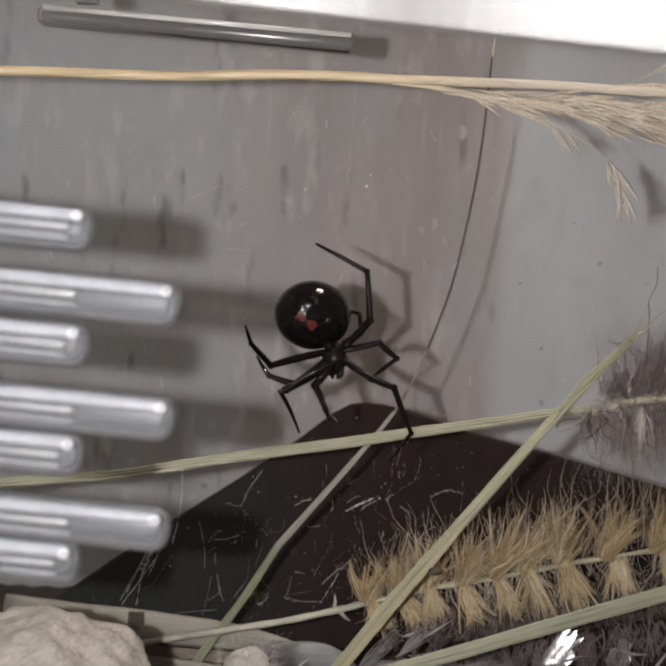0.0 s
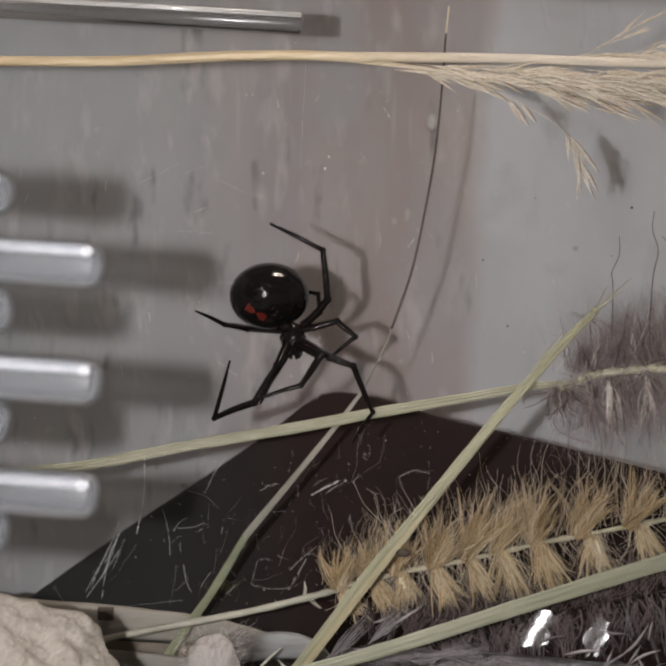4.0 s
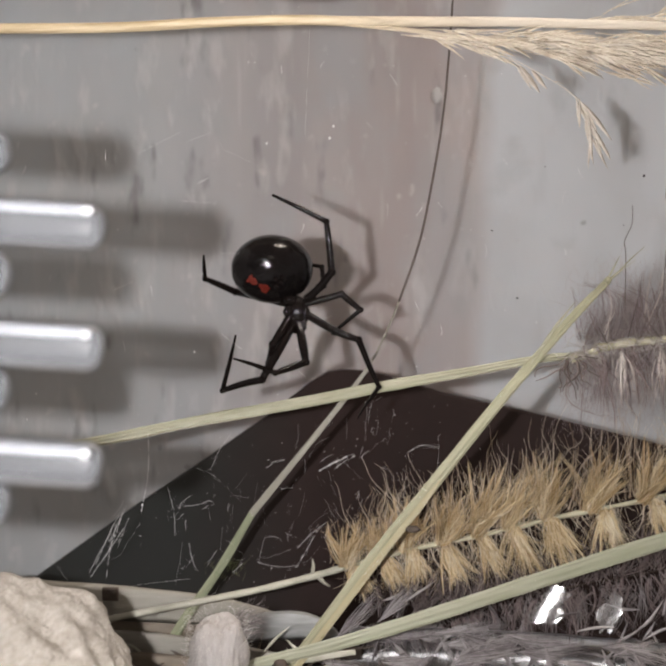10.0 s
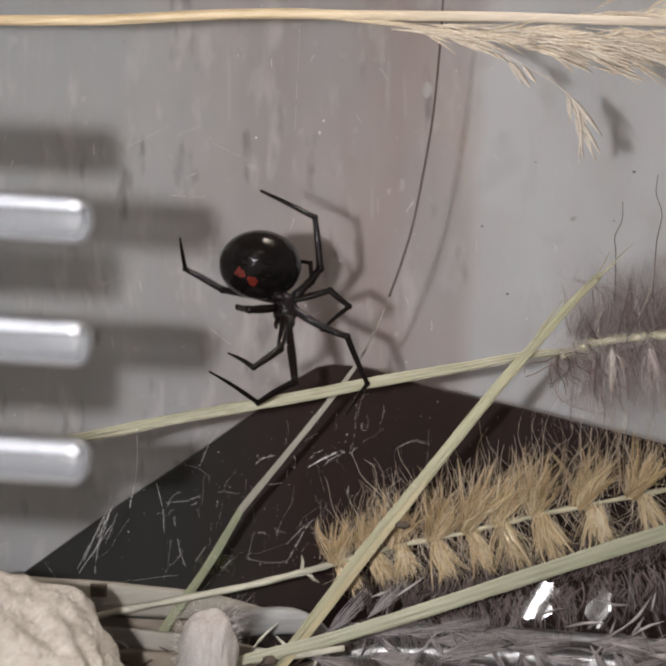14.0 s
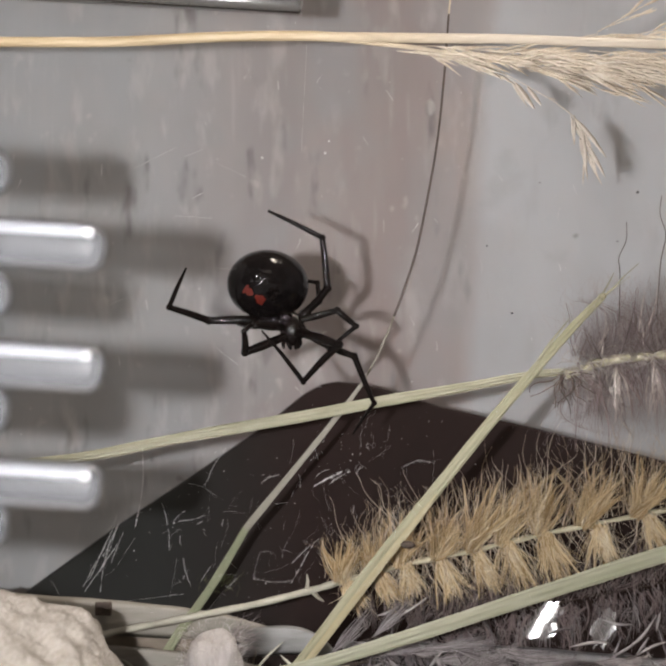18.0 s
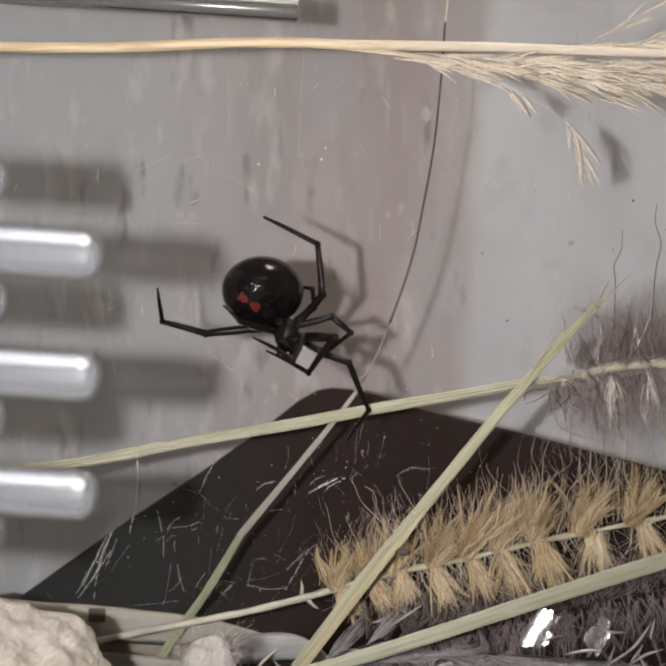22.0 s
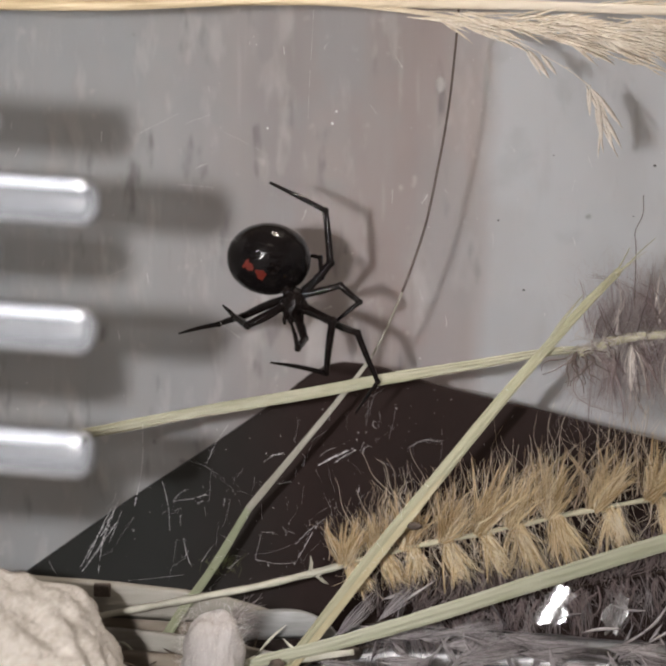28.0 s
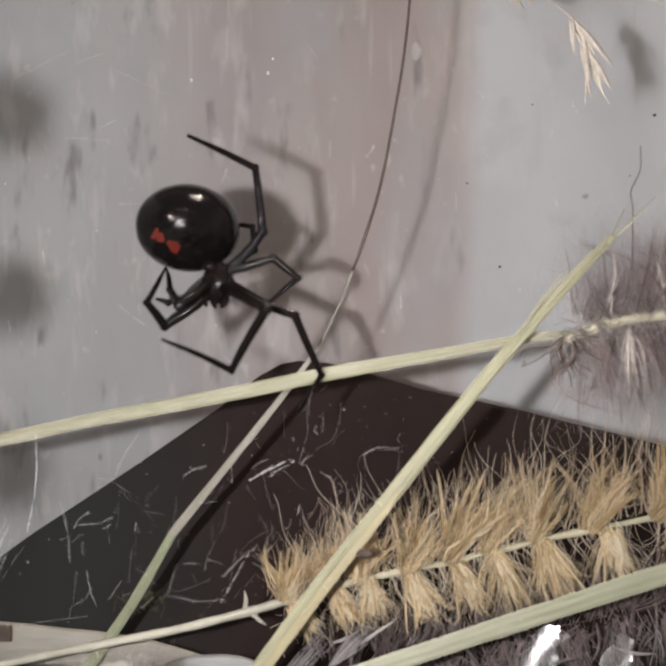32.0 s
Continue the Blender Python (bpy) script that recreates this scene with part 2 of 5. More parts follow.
def wall_material():
    """Frosted grey plastic with vertical scuffs; browner across its middle and paler beyond."""
    m = bpy.data.materials.new("scuffed_frosted_plastic")
    m.use_nodes = True
    nt = m.node_tree
    N, K = nt.nodes.new, nt.links.new
    b = nt.nodes["Principled BSDF"]
    b.inputs["Roughness"].default_value = 0.55
    b.inputs["Specular IOR Level"].default_value = 0.25
    b.inputs["Subsurface Weight"].default_value, b.inputs["Subsurface Scale"].default_value = 0.85, 1.0
    b.inputs["Subsurface Radius"].default_value = (0.0017, 0.0015, 0.0014)
    co, sep = N("ShaderNodeTexCoord"), N("ShaderNodeSeparateXYZ")
    K(co.outputs["Object"], sep.inputs[0])

    def noise_at(scale, stretch, detail=5):
        mp, n = N("ShaderNodeMapping"), N("ShaderNodeTexNoise")
        mp.inputs["Scale"].default_value = stretch
        n.inputs["Scale"].default_value, n.inputs["Detail"].default_value = scale, detail
        K(co.outputs["Object"], mp.inputs[0])
        K(mp.outputs[0], n.inputs["Vector"])
        return n.outputs[0]

    def math_node(op, a, c, d=None):
        n = N("ShaderNodeMath")
        n.operation = op
        for i, v in enumerate((a, c, d)):
            if v is None:
                continue
            if isinstance(v, (int, float)):
                n.inputs[i].default_value = v
            else:
                K(v, n.inputs[i])
        return n.outputs[0]

    def ramp(value, lo, hi):
        n = N("ShaderNodeMapRange")
        n.interpolation_type = "SMOOTHSTEP"
        n.inputs[1].default_value, n.inputs[2].default_value = lo, hi
        K(value, n.inputs[0])
        return n.outputs[0]

    def mix(fac, a, c):
        n = N("ShaderNodeMix")
        n.data_type = "RGBA"
        K(fac, n.inputs["Factor"])
        for key, v in (("A", a), ("B", c)):
            if isinstance(v, tuple):
                n.inputs[key].default_value = (*v, 1)
            else:
                K(v, n.inputs[key])
        return n.outputs["Result"]

    wob = math_node("MULTIPLY_ADD", noise_at(60, (1, 1, 0.25)), 0.012, -0.006)
    x = math_node("ADD", sep.outputs[0], wob)
    lean = math_node("MULTIPLY_ADD", sep.outputs[2], -0.06, x)
    brown = ramp(lean, -0.034, 0.008)
    warm = ramp(lean, 0.002, 0.017)
    pale = ramp(lean, 0.0180, 0.0230)
    streak = ramp(noise_at(300, (1, 1, 0.34), 3), 0.54, 0.72)
    wash = ramp(noise_at(110, (1, 1, 0.2)), 0.35, 0.68)
    dark = ramp(noise_at(260, (1.2, 1, 0.34), 3), 0.60, 0.76)
    col = mix(brown, WALL_GREY, WALL_BROWN)
    col = mix(warm, col, WALL_WARM)
    col = mix(pale, col, WALL_PALE)
    keep = math_node("MULTIPLY_ADD", pale, -0.9, 1.0)
    col = mix(math_node("MULTIPLY", math_node("MULTIPLY", wash, keep), 0.30), col, (0.52, 0.50, 0.49))
    col = mix(math_node("MULTIPLY", math_node("MULTIPLY", streak, keep), 0.44), col, (0.62, 0.61, 0.60))
    col = mix(math_node("MULTIPLY", math_node("MULTIPLY", dark, keep), 0.8), col, (0.18, 0.172, 0.172))
    blot = ramp(noise_at(150, (1, 1, 1)), 0.56, 0.74)
    col = mix(math_node("MULTIPLY", blot, 0.28), col, (0.36, 0.38, 0.39))
    spots = ramp(noise_at(330, (1.3, 1, 0.9), 2), 0.68, 0.76)
    col = mix(math_node("MULTIPLY", math_node("MULTIPLY", spots, keep), 0.4), col, (0.66, 0.64, 0.62))
    scratch = ramp(noise_at(900, (1, 1, 0.05), 2), 0.66, 0.74)
    col = mix(math_node("MULTIPLY", math_node("MULTIPLY", scratch, keep), 0.22), col, (0.60, 0.60, 0.60))
    dot = ramp(noise_at(520, (1, 1, 0.7), 1), 0.76, 0.80)
    col = mix(math_node("MULTIPLY", dot, 0.55), col, (0.17, 0.165, 0.16))
    bluish = ramp(noise_at(75, (1.2, 1, 0.5), 3), 0.48, 0.66)
    col = mix(math_node("MULTIPLY", math_node("MULTIPLY", bluish, keep), 0.34), col, (0.40, 0.43, 0.46))
    cloud = ramp(noise_at(55, (1, 1, 0.8), 3), 0.42, 0.62)
    col = mix(math_node("MULTIPLY", cloud, 0.16), col, (0.30, 0.29, 0.285))
    K(col, b.inputs["Base Color"])
    bmp = N("ShaderNodeBump")
    bmp.inputs["Strength"].default_value, bmp.inputs["Distance"].default_value = 0.25, 0.0004
    K(streak, bmp.inputs["Height"])
    K(bmp.outputs[0], b.inputs["Normal"])
    return m


# ---- materials ----
WALL_GREY, WALL_BROWN, WALL_WARM, WALL_PALE = (0.415, 0.430, 0.446), (0.350, 0.299, 0.290), (0.430, 0.374, 0.362), (0.568, 0.582, 0.606)
MAT_WALL = wall_material()
MAT_SIDE = material("grey_plastic", (0.4, 0.4, 0.41), 0.4, second=(0.33, 0.33, 0.34), scale=60)
MAT_GLINTRING = material("glint_ring", (0.82, 0.82, 0.82), 0.18, second=(0.74, 0.74, 0.75), scale=80)
MAT_BANDSTUD = material("dark_band_and_stud", (0.22, 0.225, 0.23), 0.25, second=(0.15, 0.155, 0.16), scale=250, spec=0.7)
MAT_SLAT = clear_plastic("milky_plastic", (0.60, 0.592, 0.585), 0.35, 0.35, 0.23, (0.31, 0.325, 0.35))
MAT_SLATLOW = material("dull_lower_band", (0.15, 0.155, 0.165), 0.5, second=(0.10, 0.105, 0.11), scale=300, bump=0.25, bump_scale=500)
# The rim's whiter right end is torch glare put into its milkiness.
MAT_RIM = clear_plastic("milky_glare_rim", (0.90, 0.90, 0.90), 1.0, 0.42, 0.12, (0.36, 0.36, 0.365), (0.003, 0.017))
MAT_BARLIGHT = material("bar_highlight", (0.62, 0.61, 0.60), 0.2, second=(0.42, 0.41, 0.40), scale=260, stretch=(0.3, 1, 1), bump=0.3)
MAT_BAR = clear_plastic("smoky_plastic", (0.55, 0.54, 0.53), 1.2, 0.25, 0.45, (0.20, 0.195, 0.19))
MAT_TUBE = clear_plastic("clear_tube", (0.93, 0.93, 0.94), 1.6, 0.3, 0.02, (0.5, 0.5, 0.5))
MAT_FOIL = clear_plastic("crumpled_film", (0.93, 0.93, 0.94), 6.0, 0.12, 0.05, (0.6, 0.6, 0.61))
MAT_SLATBAND = material("pale_upper_band", (0.29, 0.30, 0.32), 0.42, second=(0.22, 0.23, 0.25), scale=300, bump=0.25, bump_scale=500)
MAT_BOARD = material("dark_brown_card", (0.0208, 0.0130, 0.0122), 0.8, second=(0.0145, 0.0096, 0.0090), scale=70, bump=0.15, spec=0.10, far_tone=((0.0185, 0.0193, 0.0188), -0.003, -0.019))
MAT_STRAW = material("golden_straw", (0.73, 0.60, 0.40), 0.45, second=(0.40, 0.30, 0.17), scale=520, stretch=(0.05, 1, 1), bump=0.8, spread=0.28, angle=2, far_tone=((0.63, 0.56, 0.46), -0.004, 0.016))
MAT_CHAFF = material("pale_chaff", (0.91, 0.85, 0.74), 0.5, second=(0.64, 0.55, 0.43), scale=500, per_island=0.8, translucent=0.3)
MAT_BLADE = material("dry_green_grass", (0.39, 0.372, 0.285), 0.55, second=(0.25, 0.25, 0.165), scale=500, stretch=(0.06, 1, 1), bump=0.7, translucent=0.08, angle=9)
MAT_LEAN = material("leaning_grass", (0.40, 0.385, 0.265), 0.55, second=(0.25, 0.245, 0.155), scale=500, stretch=(0.06, 1, 1), bump=0.6, translucent=0.08, angle=50)
MAT_GREEN = material("green_grass", (0.37, 0.366, 0.285), 0.5, second=(0.27, 0.28, 0.19), scale=500, stretch=(0.06, 1, 1), bump=0.4, translucent=0.08, angle=16)
MAT_SHOOT = material("green_shoot", (0.27, 0.285, 0.19), 0.5, second=(0.19, 0.205, 0.13), scale=500, stretch=(0.06, 1, 1), bump=0.4, angle=56)
MAT_WITHER = material("withered_grass", (0.30, 0.285, 0.24), 0.5, second=(0.21, 0.195, 0.16), scale=500, stretch=(0.06, 1, 1), bump=0.4, angle=54)
MAT_YELLOW = material("yellowed_grass", (0.42, 0.39, 0.265), 0.45, second=(0.33, 0.27, 0.15), scale=500, stretch=(0.06, 1, 1), bump=0.4, angle=50)
MAT_STALK = material("pale_stalk", (0.51, 0.495, 0.42), 0.6, second=(0.31, 0.295, 0.235), scale=350, stretch=(0.3, 1, 1), bump=0.5, angle=14)
MAT_AWN = material("brown_awn", (0.10, 0.075, 0.06), 0.4, second=(0.06, 0.045, 0.04), scale=300)
MAT_BRISTLE = material("golden_bristle", (0.95, 0.83, 0.58), 0.5, second=(0.54, 0.39, 0.195), scale=400, per_island=1.2, translucent=0.36)
MAT_HUSK = material("blond_husk", (0.95, 0.89, 0.74), 0.5, second=(0.74, 0.62, 0.42), scale=400, per_island=0.8, translucent=0.35)
MAT_HAIR = material("tan_hair", (0.92, 0.83, 0.69), 0.5, second=(0.48, 0.37, 0.25), scale=400, per_island=1.2, translucent=0.35)
MAT_FUZZ = material("grey_purple_hair", (0.55, 0.49, 0.485), 0.5, second=(0.34, 0.29, 0.29), scale=400, per_island=1.2, translucent=0.5)
MAT_DARKFUZZ = material("dark_grey_hair", (0.42, 0.37, 0.37), 0.35, second=(0.10, 0.084, 0.086), scale=400, per_island=1.4, translucent=0.2)
MAT_SILVER = material("silvery_husk", (0.84, 0.79, 0.73), 0.35, second=(0.56, 0.48, 0.45), scale=400, per_island=1.0, translucent=0.2)
MAT_GREYHUSK = material("grey_husk", (0.44, 0.405, 0.405), 0.32, second=(0.13, 0.112, 0.116), scale=400, per_island=1.4, translucent=0.12)
MAT_ROCK = material("cream_stone", (0.36, 0.334, 0.305), 0.95, second=(0.235, 0.212, 0.188), scale=380, stretch=(1.8, 1, 0.6), bump=0.9, bump_scale=1500, angle=-45, spread=0.3)
MAT_COTTON = material("matted_fibre", (0.49, 0.47, 0.46), 0.95, second=(0.36, 0.33, 0.31), scale=300, stretch=(2.2, 1, 0.6), bump=1.0, bump_scale=1100, translucent=0.15)
MAT_LEAF = material("pale_dry_leaf", (0.275, 0.26, 0.23), 0.6, second=(0.19, 0.175, 0.15), scale=420, stretch=(0.15, 1, 1), bump=0.4)
MAT_LEAF2 = material("grey_dry_leaf", (0.29, 0.295, 0.295), 0.45, second=(0.18, 0.178, 0.175), scale=420, stretch=(0.15, 1, 1), bump=0.3)
MAT_BROWNLEAF = material("brown_dry_leaf", (0.22, 0.185, 0.145), 0.6, second=(0.12, 0.095, 0.07), scale=260, stretch=(0.3, 1, 1), bump=0.5)
MAT_SOIL = material("dark_soil", (0.036, 0.029, 0.025), 0.85, second=(0.015, 0.012, 0.011), scale=300, bump=0.8)
MAT_CRUMB = material("brown_crumb", (0.085, 0.062, 0.048), 0.8, second=(0.04, 0.03, 0.024), scale=500, bump=0.5)
MAT_MOSS = material("bright_moss", (0.24, 0.29, 0.07), 0.6, second=(0.11, 0.14, 0.035), scale=500, per_island=0.8, translucent=0.2)
MAT_DULLMOSS = material("dull_moss", (0.13, 0.15, 0.05), 0.6, second=(0.07, 0.085, 0.03), scale=500, per_island=0.8, translucent=0.2)
MAT_SILK = material("silk", (0.85, 0.85, 0.85), 0.35, second=(0.7, 0.7, 0.7), scale=400, translucent=0.3)
MAT_SPECK = material("dark_speck", (0.05, 0.045, 0.05), 0.7)
MAT_BLACK = material("black_chitin", (0.003, 0.0026, 0.0027), 0.13, second=(0.006, 0.0045, 0.0045), scale=500, bump=0.3, bump_scale=1100, spec=0.24)
MAT_LEG = material("black_leg", (0.003, 0.0026, 0.0026), 0.13, second=(0.007, 0.0045, 0.004), scale=600, bump=0.25, spec=0.2)
MAT_RED = material("red_marking", (0.15, 0.015, 0.007), 0.35, second=(0.018, 0.003, 0.003), scale=1300, spread=0.7)
MAT_CURL = material("brown_curl", (0.16, 0.118, 0.098), 0.5, second=(0.10, 0.075, 0.065), scale=400, per_island=1.0)
MAT_STRAND = material("brown_purple_strand", (0.33, 0.27, 0.26), 0.4, second=(0.17, 0.125, 0.125), scale=400, per_island=1.3, translucent=0.2)
MAT_PALEFUZZ = material("pale_hair", (0.62, 0.58, 0.54), 0.5, second=(0.42, 0.385, 0.36), scale=400, per_island=1.0, translucent=0.4)
MAT_STAIN = material("white_stain", (0.52, 0.50, 0.49), 0.6, second=(0.42, 0.40, 0.39), scale=300)
MAT_SEED = material("pale_seed", (0.82, 0.77, 0.69), 0.45, second=(0.58, 0.51, 0.43), scale=500, per_island=0.6, translucent=0.25)
MAT_RACHIS = material("yellow_green_rachis", (0.56, 0.53, 0.39), 0.6, second=(0.36, 0.33, 0.23), scale=450, stretch=(0.4, 1, 1), bump=0.6)
# ---- the enclosure ----
def structure(name, shape, mat, label, bevel=0.0):
    ob = part(name, shape, mat, None, label, smooth=False, bevel=bevel)
    return tagged(ob, label, name.split("_")[0], "", "structure")


structure("wall_back", Shape().box((-62, 44, -46), (78, 47, 64)), MAT_WALL, "scuffed frosted grey plastic rear wall of the enclosure")
structure("wall_left", Shape().box((-62, -41, -46), (-59, 44, 64)), MAT_SIDE, "plain grey plastic side wall")
structure("wall_right", Shape().box((75, -41, -46), (78, 44, 64)), MAT_SIDE, "plain grey plastic side wall")
structure("floor", Shape().box((-62, -41, -46), (78, 44, -42)), MAT_SIDE, "grey plastic floor of the enclosure")
table = structure("ground", Shape().box((-700, -500, -66), (700, 700, -46.5)), MAT_SIDE, "plain grey table top under the enclosure")


def ground_sheet():
    s = Shape()
    nx, ny = 70, 46
    for j in range(ny + 1):
        for i in range(nx + 1):
            x, y = -58.8 + 133.6 * i / nx, -36 + 79.8 * j / ny
            h = noise.noise(Vector((x * 0.12, y * 0.12, 3.0))) * 1.6 + noise.noise(Vector((x * 0.5, y * 0.5, 8.0))) * 0.8
            s.v.append(Vector((x, y, -36.5 + h)))
    for j in range(ny):
        for i in range(nx):
            a = j * (nx + 1) + i
            s.f.append((a, a + 1, a + nx + 2, a + nx + 1))
    ob = part("soil_bed", s, MAT_SOIL)
    tagged(ob, "dark crumbly soil covering the enclosure floor", "soil", "", "structure")


ground_sheet()

# The front: a bank of long milky vent slats that reach in from the side wall.
def slat_shape(x0, x1, r):
    s = Shape()
    pts, rad = [], []
    for i in range(9):
        a = math.pi / 2 * (i / 8)
        pts.append((x1 - r * 0.8 + r * 0.8 * math.sin(a), 0, 0))
        rad.append(r * max(0.04, math.cos(a)) ** 0.75)
    pts, rad = [(x0, 0, 0)] + pts, [r] + rad
    s.tube(pts, rad, 20, flat=0.75, side=(0, -1, 0))
    return s


def make_slat(x1, z, length_word):
    t = thing("vent_slat", f"{length_word} milky clear plastic vent slat with a rounded end", "vent slat", "vent slats at the front", at=(-18.5, -40.2, z - 0.12))
    t.rotation_euler = (0, radians(3.6), 0)
    x0, x1 = -39.5, x1 + 18.6
    part("bar", slat_shape(x0, x1, 1.34), MAT_SLAT, t)
    bow = [(x1 - 1.38 + 0.96 * math.cos(a), 0.25, 0.96 * math.sin(a)) for a in np.linspace(1.5708, -1.5708, 13)]
    part("frame", Shape().tube([(x0, 0.25, 0.96), *bow, (x0, 0.25, -0.96)], 0.34, 10, flat=0.7), MAT_SLAT, t, "thicker moulded edge")
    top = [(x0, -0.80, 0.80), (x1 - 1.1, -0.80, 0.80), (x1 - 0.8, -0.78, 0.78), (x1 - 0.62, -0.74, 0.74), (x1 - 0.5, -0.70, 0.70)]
    part("pale_band", Shape().tube(top, [0.36, 0.36, 0.34, 0.24, 0.05], 12, flat=0.6), MAT_SLATBAND, t, "pale upper band")
    # Two added strips, dark and dull, mimic reflections and rear edges in the plastic.
    inner = min(x1 - 1.1, 0.4)
    part("dark_band", Shape().tube([(x0, -0.92, 0.12), (inner - 0.4, -0.92, 0.12), (inner, -0.92, 0.12)], [0.26, 0.26, 0.08], 10, flat=0.5), MAT_BANDSTUD, t, "dark band standing in for reflections and rear edges")
    part("pale_band", Shape().tube([(x0, -0.86, -0.52), (inner - 0.3, -0.86, -0.52), (inner + 0.1, -0.86, -0.52)], [0.24, 0.24, 0.05], 10, flat=0.6), MAT_SLATLOW, t, "dull lower band standing in for reflections and rear edges")
    # Added white ring copies an out-of-focus glint at the slat's end.
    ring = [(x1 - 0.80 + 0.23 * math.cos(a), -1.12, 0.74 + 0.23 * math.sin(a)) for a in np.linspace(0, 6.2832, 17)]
    part("end_glint", Shape().tube(ring, 0.035, 6), MAT_GLINTRING, t, "white ring standing in for a blurred glint")
    return t


for z, x1, word in ((9.3, -17.7, "short"), (5.5, -12.5, "long"), (2.6, -17.7, "short"), (-1.1, -12.6, "long"), (-3.7, -17.8, "short"), (-7.5, -12.7, "long"), (-9.9, -17.8, "short")):
    make_slat(x1, z, word)

# The rim of the front lid, close before the lens, and the grey bar further in.
rim = Shape()
for i in range(60):
    x = -40 + 80 * i / 59
    low, back = 21.65 - 0.0775 * x - 0.0048 * max(x, 0) ** 2, -0.0150 * max(x, 0) ** 2 - 40.0
    for y, z in ((0.3, 0), (0.0, 0.15), (-0.1, 0.4), (-0.1 - 0.38 * 6, 6.4), (0.7 - 0.38 * 6, 6.4), (0.9, 0.4), (0.7, 0.1)):
        rim.v.append(Vector((x, back + y, low + z)))
rim.f = [(i * 7 + k, i * 7 + (k + 1) % 7, i * 7 + 7 + (k + 1) % 7, i * 7 + 7 + k) for i in range(59) for k in range(7)] + [tuple(range(6, -1, -1)), tuple(59 * 7 + k for k in range(7))]
structure("trim", rim, MAT_RIM, "frosted clear plastic rim of the front lid with glare painted in")
bar = thing("grey_bar", "smoky grey plastic bar with a painted highlight below the lid", "bar", at=(0, -3, 0))
part("bar", Shape().tube([(-33.6, 0, 33.5), (-33.0, 0, 33.45), (-3.2, 0, 31.75), (-2.9, 0, 31.72)], [0.7, 1.05, 1.05, 0.95], 14), MAT_BAR, bar)
# The highlight along the bar's top is modelled as a pale strip.
part("highlight_strip", Shape().tube([(-33, -0.86, 34.02), (-18, -0.86, 33.17), (-3.0, -0.86, 32.30)], 0.27, 8), MAT_BARLIGHT, bar, "bright strip standing in for the bar's highlight")
part("stud", Shape().box((-30.1, -0.5, 34.75), (-27.9, 0.5, 35.5)), MAT_BANDSTUD, bar, "small dark stud on top", smooth=False, bevel=0.15)

tagged(part("stain", Shape().ball((14.4, 43.95, 33.5), (0.7, 0.12, 1.1), 20, 14, lambda d: 1 + 0.25 * noise.noise(d * 2.3)), MAT_STAIN), "dried white drop stuck on the rear wall", "stain")

# The dark board leans back in the litter before the rear wall.
def dark_board():
    outline = [(-37.6, -30.6), (-25.7, -22.2), (-15.3, -15.4), (-8.0, -10.4), (-3.5, -6.9), (-1.3, -5.7), (0.5, -5.4), (2.9, -5.6), (5.6, -6.1), (13.1, -8.4), (23.5, -10.7), (36.3, -13.9), (52, -17.8), (52, -40.5), (-46, -40.5)]
    lean = math.tan(radians(20))
    s = Shape()
    for back in (0, 2.2):
        for x, z in outline:
            k = 1 / (1 - lean * (z + 5.4) / 110)
            zz = -5.4 + (z + 5.4) * k
            s.v.append(Vector((x * (1 + lean * (zz + 5.4) / 110), 20 + lean * (zz + 5.4) + back, max(zz, -40.5))))
    n = len(outline)
    s.f = [tuple(range(n)), tuple(n + i for i in reversed(range(n)))] + [(i, n + i, n + (i + 1) % n, (i + 1) % n) for i in range(n)]
    tagged(part("dark_board", s, MAT_BOARD, None, "", False, 0.35), "dark brown pointed board leaning back in the litter", "board")


dark_board()


# ---- grasses ----
def blade_shape(ctrl, widths, n=40, thick=0.28):
    """A grass blade: flat section with a few lengthwise ridges on both faces."""
    pts = spline(ctrl, n)
    rad = [np.interp(i / (n - 1), np.linspace(0, 1, len(widths)), widths) for i in range(n)]
    s, base = Shape(), 0
    section = [(-1, 0), (-0.72, 0.75), (-0.45, 0.66), (-0.1, 1.1), (0.3, 0.75), (0.62, 0.95), (1, 0), (0.62, -0.8), (0.1, -1.0), (-0.6, -0.8)]
    ref, m = Vector((0.05, -1, 0.1)), 10
    for i, p in enumerate(pts):
        d = (pts[min(i + 1, n - 1)] - pts[max(i - 1, 0)]).normalized()
        a = d.cross(ref).normalized()
        b = a.cross(d)
        wob = 1 + 0.07 * noise.noise(p * 0.35) + 0.04 * noise.noise(p * 1.3)
        for u, w in section:
            s.v.append(p + a * (rad[i] * wob * u) - b * (-rad[i] * thick * w))
    for i in range(n - 1):
        for k in range(m):
            s.f.append((i * m + k, i * m + (k + 1) % m, (i + 1) * m + (k + 1) % m, (i + 1) * m + k))
    s.f += [tuple(reversed(range(m))), tuple((n - 1) * m + k for k in range(m))]
    return s


def husk(s, base, way, length, width, n=5):
    way = Vector(way).normalized()
    pts = [Vector(base) + way * (length * k) for k in (0, 0.2, 0.5, 0.8, 1)]
    s.tube(pts, [width * 0.3, width * 0.8, width, width * 0.55, width * 0.1], n, flat=0.55)


STRAW = [(-58.5, -7.5, 26.2), (-35.2, -6.5, 27.0), (-20.9, -6.0, 27.2), (-11.2, -5.8, 27.7), (-3.4, -5.6, 27.9), (0.7, -5.5, 27.8), (8.5, -4.0, 28.2), (16.7, -2.8, 28.5), (25.1, -2.5, 28.3), (33.2, -2.5, 28.05)]


